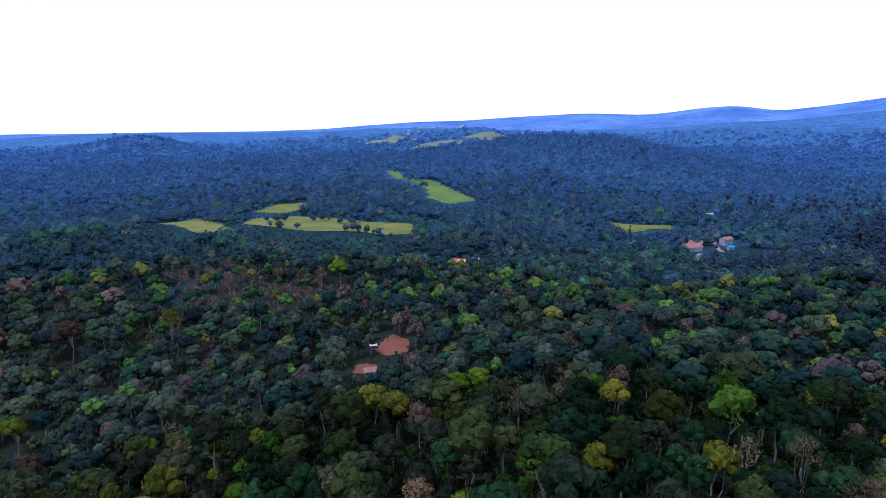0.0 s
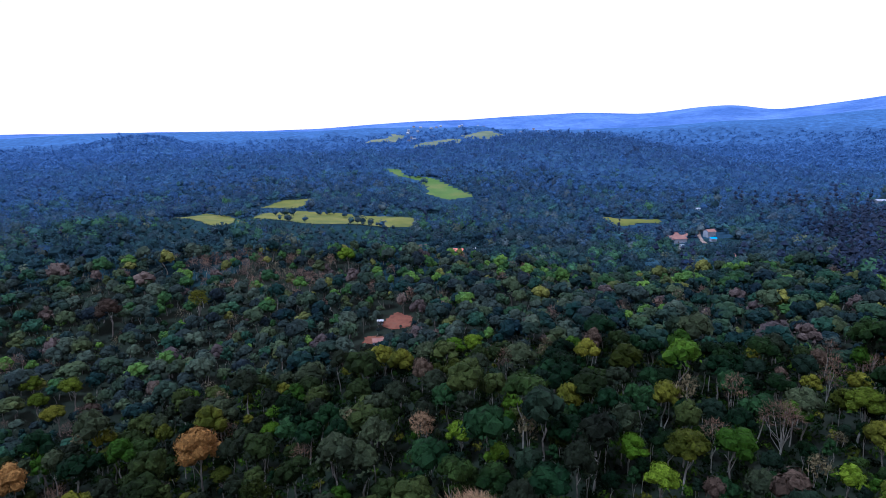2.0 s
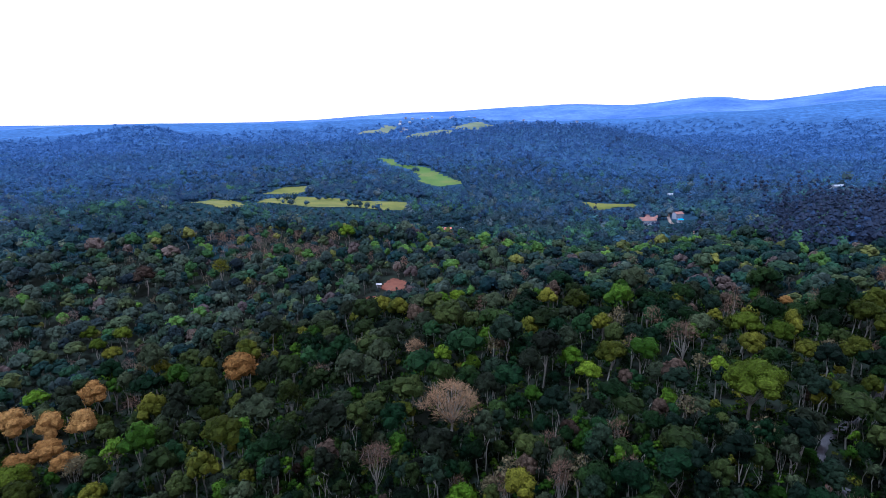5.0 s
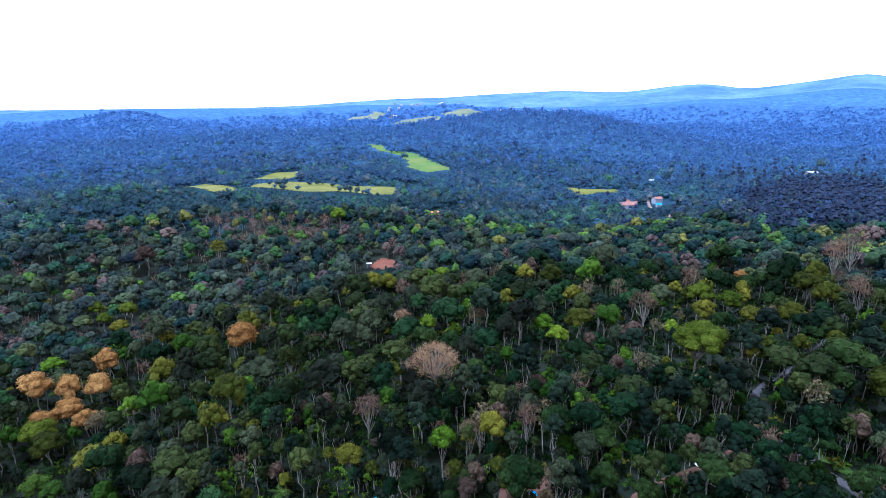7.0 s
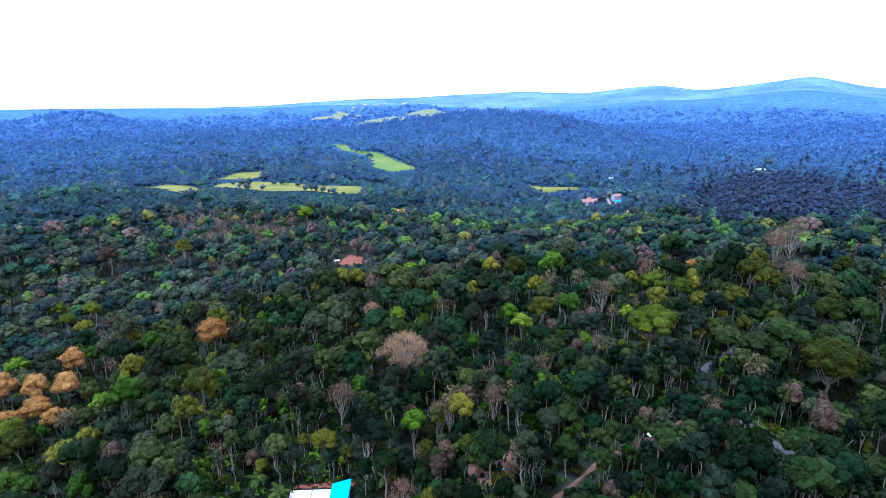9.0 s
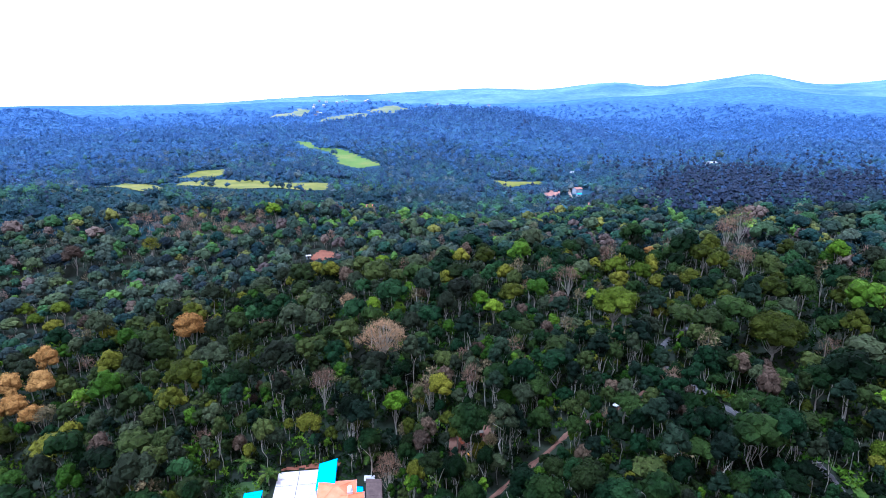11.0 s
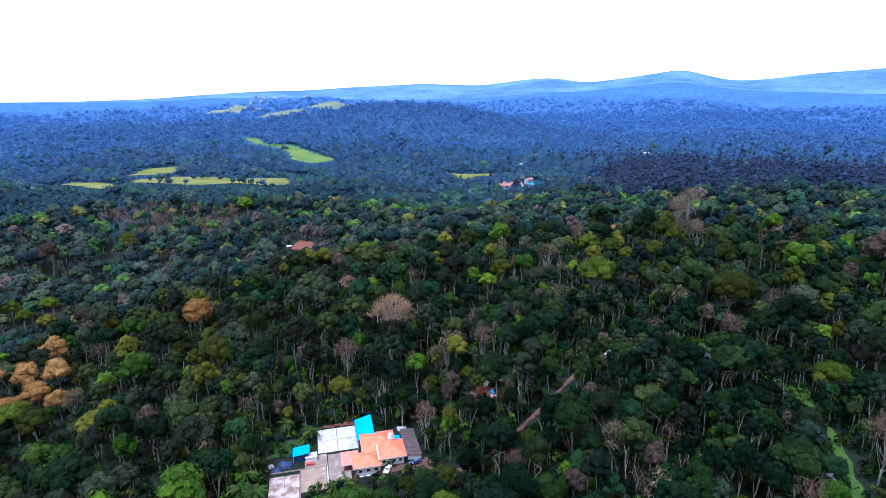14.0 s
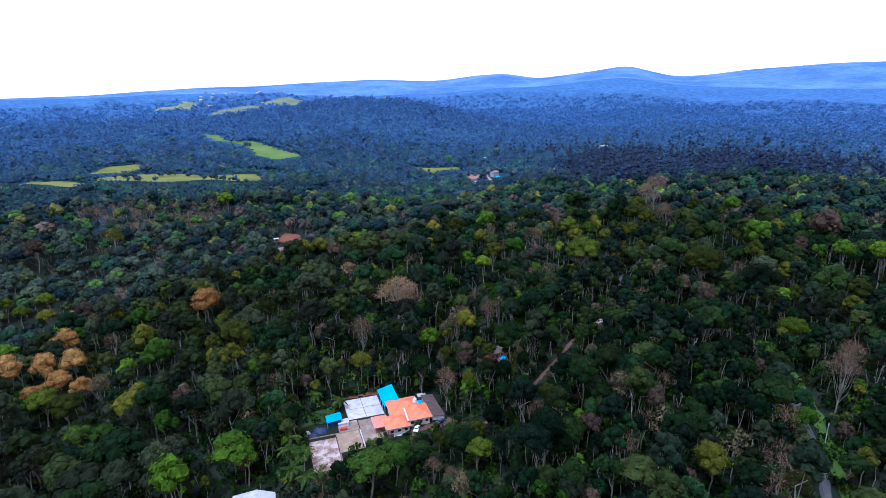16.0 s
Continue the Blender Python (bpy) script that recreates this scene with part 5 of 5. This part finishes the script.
# drying yards: cast slabs with open joints
def yard(name, label, x0, x1, y0, y1, nx, ny, m, top, gap=0.05, skew=0.0):
    base = tagged(new(name), label, "yard", kind="structure")
    for i in range(nx):
        for j in range(ny):
            a, b = x0 + (x1 - x0) * i / nx + gap, x0 + (x1 - x0) * (i + 1) / nx - gap
            c, d = y0 + (y1 - y0) * j / ny + gap, y0 + (y1 - y0) * (j + 1) / ny - gap
            s = [(a + skew * (c - y0), c, top), (b + skew * (c - y0), c, top), (b + skew * (d - y0), d, top), (a + skew * (d - y0), d, top)]
            part("slab", slab_of(s, 0.45), M[m], base)
    part("joint_bed", slab_of([(x0 + skew * 0, y0, top - 0.05), (x1, y0, top - 0.05), (x1 + skew * (y1 - y0), y1, top - 0.05), (x0 + skew * (y1 - y0), y1, top - 0.05)], 0.6), M["dark_bark"], base)


yard("drying_yard", "white concrete drying yard with dark crossing joints", -39.5, -25.4, 25.8, 40.4, 2, 2, "concrete", YARD_Z + 0.32, 0.1)
yard("lower_yard", "stained pale concrete yard with worn patches", -55.2, -45.6, -2.2, 16.6, 2, 2, "stained", YARD_Z + 0.2)
yard("brown_yard", "brown earth-stained concrete yard", -45.4, -36.9, 6.8, 18.4, 1, 1, "brown_yard", YARD_Z + 0.24)
yard("grey_yard", "grey-brown paved court before the house", -36.2, -28.9, 9.6, 24.6, 1, 1, "grey_yard", YARD_Z + 0.22)
yard("side_court", "brown paved strip between the drying yard and the court", -44.0, -36.4, 18.9, 25.6, 1, 1, "grey_yard", YARD_Z + 0.04)
for label, q, h in (("low white kerb wall between two yards", (-36.75, -36.35, 7.0, 18.0), 0.62), ("pale kerb along the lower yard", (-55.2, -37.0, 18.5, 18.8), 0.34), ("low wall at the yard's foot", (-45.5, -45.2, -2.2, 6.8), 0.5)):
    tagged(part("kerb_wall", box(*q, YARD_Z - 0.2, YARD_Z + h, 0.03), M["concrete" if h > 0.6 else "grey_yard"]), label, "wall")
draped("bare_earth", [(-40, 41), (-38, 43.5), (-26, 44.5), (-18, 42), (-19, 39), (-26, 40.8)], 0.3, M["soil"], 1.0, "strip of bare red earth behind the drying yard", "soil")
draped("bare_earth", [(-20, 7.2), (-19.5, 12), (-10, 12), (-3, 13), (0, 9), (-10, 7.5)], 0.22, M["track_soil"], 1.0, "worn earth drive before the house", "soil")
draped("bare_earth", [(-60, -16), (-52, -4), (-46, -3), (-50, -10), (-60, -22)], 0.25, M["track_soil"], 1.0, "red earth path below the yard", "soil")
draped("lawn", [(-58, 26), (-56, 36), (-46, 38), (-41, 34), (-41, 29), (-49, 27)], 0.25, M["rough_grass"], 1.0, "rough green grass beside the drying yard", "grass")


# ---- cars ----
def build_car(x, y, turn, col, label, pitch=0.0):
    base = thing("car", x, y, float(height(x, y)) + 0.26, label, "car", "parked cars", turn)
    paint = paint_material("car_paint", col)
    bm = bmesh.new()
    prof = [(-2.0, 0.35), (-2.0, 0.78), (-1.75, 0.92), (-0.95, 0.98), (1.55, 0.98), (1.95, 0.9), (2.02, 0.6), (2.0, 0.35)]
    for f in (-0.82, 0.82):
        bm.faces.new([bm.verts.new((px, f, pz)) for px, pz in prof])
    bm.verts.ensure_lookup_table()
    n = len(prof)
    for i in range(n):
        j = (i + 1) % n
        bm.faces.new((bm.verts[i], bm.verts[j], bm.verts[n + j], bm.verts[n + i]))
    bmesh.ops.bevel(bm, geom=list(bm.edges), offset=0.06, segments=2, affect="EDGES")
    body = part("body", bm, paint, base)
    cabin = box(-0.85, 1.45, -0.74, 0.74, 0.96, 1.48)
    for v in cabin.verts:
        if v.co.z > 1.2:
            v.co.x *= 0.78
            v.co.y *= 0.84
    bmesh.ops.bevel(cabin, geom=list(cabin.edges), offset=0.07, segments=2, affect="EDGES")
    part("roof", cabin, paint, body)
    for s in (-1, 1):
        part("side_window", slab_of([(-0.55, s * 0.735, 1.06), (1.2, s * 0.735, 1.06), (1.0, s * 0.665, 1.38), (-0.5, s * 0.665, 1.38)], 0.02), M["glass"], body)
        part("headlight", box(-2.04, -1.94, s * 0.62 - 0.16, s * 0.62 + 0.16, 0.66, 0.8, 0.02), M["white"], body)
        part("tail_light", box(1.96, 2.05, s * 0.64 - 0.12, s * 0.64 + 0.12, 0.66, 0.84, 0.02), M["red"], body)
    part("windscreen", slab_of([(-0.9, -0.62, 1.02), (-0.9, 0.62, 1.02), (-0.68, 0.56, 1.42), (-0.68, -0.56, 1.42)], 0.03), M["glass"], body)
    part("rear_window", slab_of([(1.52, -0.6, 1.02), (1.52, 0.6, 1.02), (1.2, 0.54, 1.42), (1.2, -0.54, 1.42)], 0.03), M["glass"], body)
    for px in (-1.25, 1.25):
        for s in (-1, 1):
            w = part("wheel", mesh_from_tris("tyre", tube_tris([(px, s * 0.66, 0.32), (px, s * 0.68, 0.32), (px, s * 0.84, 0.32), (px, s * 0.86, 0.32)], [0.2, 0.32, 0.32, 0.2], 14), [M["tyre"]]), None, base)
            part("rim", mesh_from_tris("rim", tube_tris([(px, s * 0.7, 0.32), (px, s * 0.87, 0.32), (px, s * 0.875, 0.32)], [0.2, 0.19, 0.01], 10), [M["tin"]]), None, w)


build_car(-17.2, 9.2, 62, (0.8, 0.8, 0.8), "white car parked before the house")
build_car(-7.6, 10.6, 20, (0.03, 0.05, 0.12), "dark blue car parked beside the outbuilding")
build_car(77.6, 35.6, 30, (0.82, 0.82, 0.82), "white car standing on the dirt track")


# ---- smaller buildings ----
def build_cottage(name, x, y, w, d, wall_h, rise, turn, roof, walls, label, category="house", lift=0.0, along="x"):
    base = thing(name, x, y, float(height(x, y)) + lift, label, category, "", turn)
    body = box(-w / 2, w / 2, -d / 2, d / 2, -1.5, wall_h, 0.04)
    if along == "x":
        for s in (-1, 1):
            body.faces.new([body.verts.new(p) for p in ((s * (w / 2 - 0.05), -d / 2, wall_h), (s * (w / 2 - 0.05), d / 2, wall_h), (s * (w / 2 - 0.05), 0, wall_h + rise))])
    else:
        for s in (-1, 1):
            body.faces.new([body.verts.new(p) for p in ((-w / 2, s * (d / 2 - 0.05), wall_h), (w / 2, s * (d / 2 - 0.05), wall_h), (0, s * (d / 2 - 0.05), wall_h + rise))])
    part("wall", body, M[walls], base)
    part("roof", gable_roof(-w / 2, w / 2, -d / 2, d / 2, wall_h, rise, 0.5, along), M[roof], base)
    part("door", box(-0.5, 0.5, -d / 2 - 0.06, -d / 2 + 0.02, 0, 2.0, 0.02), M["dark_bark"], base)
    for px in (-w * 0.3, w * 0.3):
        f = part("window", box(px - 0.55, px + 0.55, -d / 2 - 0.07, -d / 2 + 0.02, 0.9, 2.0, 0.02), M["white"], base)
        part("pane", box(px - 0.47, px + 0.47, -d / 2 - 0.1, -d / 2 - 0.05, 0.98, 1.92), M["glass"], f)
    return base


build_cottage("shed", -74.5, -4.5, 14.5, 9.0, 2.3, 1.9, -14, "concrete", "grey_wall", "long shed with a white sheet-metal gable roof", "shed", along="y")
build_cottage("hut", 25.0, 35.6, 7.5, 5.2, 2.6, 1.2, 12, "dark_bark", "clay_tile", "brown wooden hut with a weathered grey roof among trees", "hut")
build_cottage("hut", -51.5, 251.5, 6.5, 5.0, 2.4, 1.4, 15, "hazed_tile", "hazed_white", "small hut with a red clay-tile roof in the clearing", "hut")
build_cottage("hut", -55.0, 279.0, 3.0, 2.4, 2.2, 0.6, 10, "tin", "hazed_white", "tiny white hut at the clearing's edge", "hut")
build_cottage("hut", -33.0, 252.0, 2.4, 2.4, 2.0, 0.6, 0, "white", "white", "tiny white pump house among trees", "hut")
build_cottage("house", -43, 440, 9, 7, 3.4, 2.0, 8, "dark_roof", "hazed_white", "white house with a dark roof at the wood's edge")
build_cottage("house", -12, 447, 11, 7, 3.4, 2.2, -6, "pink_tile", "hazed_white", "house with a bright red roof among trees")
build_cottage("house", 2, 466, 6, 5, 3.2, 1.4, 0, "tin", "hazed_white", "small white house among trees")
build_cottage("house", 12, 460, 5, 5, 3.0, 1.4, 20, "tin", "grey_wall", "small grey house among trees")
build_cottage("house", 231, 580, 20, 11, 4.5, 3.4, 10, "hazed_tile", "hazed_white", "large village house with an old brown tile roof", lift=0.6)
build_cottage("house", 243, 600, 14, 9, 4.0, 2.6, -15, "hazed_tile", "hazed_white", "village house with a brown tile roof", lift=0.6)
build_cottage("house", 276, 600, 11, 8, 5.5, 2.4, 20, "hazed_tile", "hazed_white", "village house with a red roof", lift=0.6)
build_cottage("house", 268, 572, 6, 5, 3.2, 1.0, 0, "blue_sheet", "hazed_white", "village house with a blue sheet roof", lift=0.4)
build_cottage("house", 217, 520, 9, 6, 3.6, 1.6, 5, "hazed_white", "grey_wall", "small village house with a pale roof", lift=0.4)
build_cottage("house", 227, 452, 12, 8, 3.6, 2.2, -10, "hazed_tile", "hazed_white", "village house with a reddish roof half hidden by trees", lift=0.4)
build_cottage("house", 292, 640, 8, 6, 4.0, 1.5, 10, "hazed_white", "hazed_white", "white village house beside the road", lift=0.6)
build_cottage("house", 312, 690, 8, 6, 4.0, 1.5, 10, "tin", "hazed_white", "pale village house beside the road", lift=0.6)
build_cottage("house", 330, 770, 10, 7, 4.0, 1.5, 10, "hazed_white", "hazed_white", "white house at the end of the village road", lift=0.6)
build_cottage("factory", 551, 722, 17, 9, 4.0, 2.0, 10, "hazed_white", "hazed_white", "long white building far off in the wood", "building", lift=6.0)
strip("village_road", [(255, 560), (272, 620), (300, 680), (322, 740), (335, 800)], 2.0, 0.6, M["grey_yard"], "pale village road between houses", "road")

# the town on the far rise
rt = np.random.RandomState(12)
for i in range(24):
    b, d = math.radians(rt.uniform(-6, 13)), rt.uniform(2350, 2950)
    x, y = d * math.sin(b), d * math.cos(b) - 60
    if within(x, y, PASTURE) or within(x, y, PASTURE_2):
        continue
    build_cottage("house", x, y, rt.uniform(9, 15), rt.uniform(7, 10), rt.uniform(4, 7), 2.5, rt.uniform(-40, 40), rt.choice(["hazed_white", "tin", "dark_roof"], p=[0.5, 0.3, 0.2]), "hazed_white", "small pale house of the town on the far rise", lift=4.0)

# ---- cloths by the hut ----
build_heap(27.6, 31.6, float(height(27.6, 31.6)), 2.6, 2.2, 1.3, "bright blue tarpaulin over a stack beside the hut", "blue_sheet", 5)
build_heap(26.4, 29.4, float(height(26.4, 29.4)), 2.6, 2.0, 0.7, "pink cloth spread over low bushes", "pink", 6)
build_heap(23.5, 26.0, float(height(23.5, 26.0)), 1.5, 1.4, 2.2, "yellow cloth hung over a bush", "yellow", 7)
draped("bare_earth", [(17, 29), (18, 40), (32, 41), (35, 33), (30, 27), (22, 25)], 0.2, M["track_soil"], 1.0, "bare reddish earth round the hut", "soil")


# ---- palms and bananas ----
def frond_tris(r, length, droop):
    """A palm frond: a curved rib with leaflets hanging from both sides."""
    k = np.linspace(0, 1, 9)
    rib = np.stack([length * k * (1 - 0.12 * k), 0 * k, length * (0.45 * k - droop * k * k)], 1)
    out = list(tube_tris(rib, np.linspace(0.06, 0.015, 9), 3))
    for i in range(1, 9):
        for s in (-1, 1):
            for q in (0.0, 0.5):
                p = rib[i - 1] * (1 - q) + rib[i] * q
                w = length * 0.24 * math.sin(3.0 * (0.12 + 0.86 * (i - 1 + q) / 8))
                tip = p + np.array((0.35 * w, s * w * r.uniform(0.85, 1.1), -0.45 * w))
                out.append((p, p + (rib[i] - rib[i - 1]) * 0.55, tip))
    return np.array(out)


PALM = [mesh_from_tris("frond", frond_tris(np.random.RandomState(70 + i), 4.2, 0.55 + 0.25 * i), [M["palm"]]) for i in range(3)]


def build_palm(x, y, tall, seed):
    r = np.random.RandomState(seed)
    base = thing("palm_tree", x, y, float(height(x, y)) - 0.2, "coconut palm with arching fronds beside the house plot", "palm", "palms round the house", r.uniform(0, 360))
    lean = r.uniform(0.4, 1.6)
    pts = [(lean * u * u, 0, tall * u) for u in (0, 0.25, 0.5, 0.75, 1)]
    part("trunk", mesh_from_tris("trunk", tube_tris(pts, [0.26, 0.19, 0.16, 0.15, 0.13], 7), [M["bark"]]), None, base)
    for i in range(15):
        f = part("frond", PALM[i % 3], None, base)
        f.matrix_basis = pose(lean, 0, tall, 0, r.uniform(-38, 18), i * 137.5 + r.uniform(-12, 12)) @ Matrix.Scale(r.uniform(0.8, 1.15), 4)


for i, (x, y, h) in enumerate(((-60.5, -5, 7), (-57.5, -10, 6), (-62, 3, 7.5), (-41.6, 34, 4.2), (-13.5, 43.5, 6.5), (-53.5, -8, 5.5), (-58, 1, 7), (-59.5, 5, 6.5), (-61, 12, 7.5), (-67, 15, 8), (-63, 20, 7), (-35, 0, 5), (-32, 4, 4.5), (-66, 27, 7.5), (-50, 42, 5), (-8, 36, 6))):
    build_palm(x, y, h, 80 + i)


def blade_tris(r, length):
    k = np.linspace(0, 1, 7)
    rib = np.stack([length * 0.55 * k, 0 * k, length * (0.95 * k - 0.75 * k * k)], 1)
    w = length * 0.13 * np.sin(np.pi * np.clip(k * 0.92 + 0.06, 0, 1))
    out = []
    for i in range(6):
        for s in (-1, 1):
            a, b = rib[i], rib[i + 1]
            c, d = a + np.array((0, s * w[i], -0.2 * w[i])), b + np.array((0, s * w[i + 1], -0.2 * w[i + 1]))
            out += [(a, b, d), (a, d, c)]
    return np.array(out)


BLADE = mesh_from_tris("leaf", blade_tris(np.random.RandomState(3), 3.2), [M["fresh"]])
for i, (x, y) in enumerate(((-57.5, 9), (-58.5, 13.5), (-57, 17.5), (-56, 5.5), (-47, -5), (-43, -2), (-60, 9), (-34, 43.5), (-29, 46), (-59, 24))):
    r = np.random.RandomState(140 + i)
    base = thing("banana_plant", x, y, float(height(x, y)) - 0.1, "banana plant with broad arching green leaves", "plant", "banana plants", r.uniform(0, 360))
    part("stem", mesh_from_tris("stem", tube_tris([(0, 0, 0), (0.05, 0, 1.0), (0.1, 0.05, 2.2)], [0.16, 0.13, 0.09], 7), [M["fresh"]]), None, base)
    for k in range(8):
        f = part("leaf", BLADE, None, base)
        f.matrix_basis = pose(0.1, 0.05, 2.0, 0, r.uniform(-25, 15), k * 137.5) @ Matrix.Scale(r.uniform(0.75, 1.15), 4)


def build_pole(x, y):
    base = thing("utility_pole", x, y, float(height(x, y)), "pale concrete utility pole beside the road", "pole", "poles along the road", 35)
    part("post", mesh_from_tris("post", tube_tris([(0, 0, -0.5), (0, 0, 8.0)], [0.14, 0.09], 8), [M["grey_wall"]]), None, base)
    part("crossarm", box(-0.9, 0.9, -0.05, 0.05, 7.4, 7.52), M["tin"], base)
    for s in (-0.8, 0, 0.8):
        part("insulator", mesh_from_tris("insulator", tube_tris([(s, 0, 7.52), (s, 0, 7.6), (s, 0, 7.75)], [0.04, 0.07, 0.03], 6), [M["white"]]), None, base)


for x, y in ((124, -10), (93, -60)):
    build_pole(x, y)
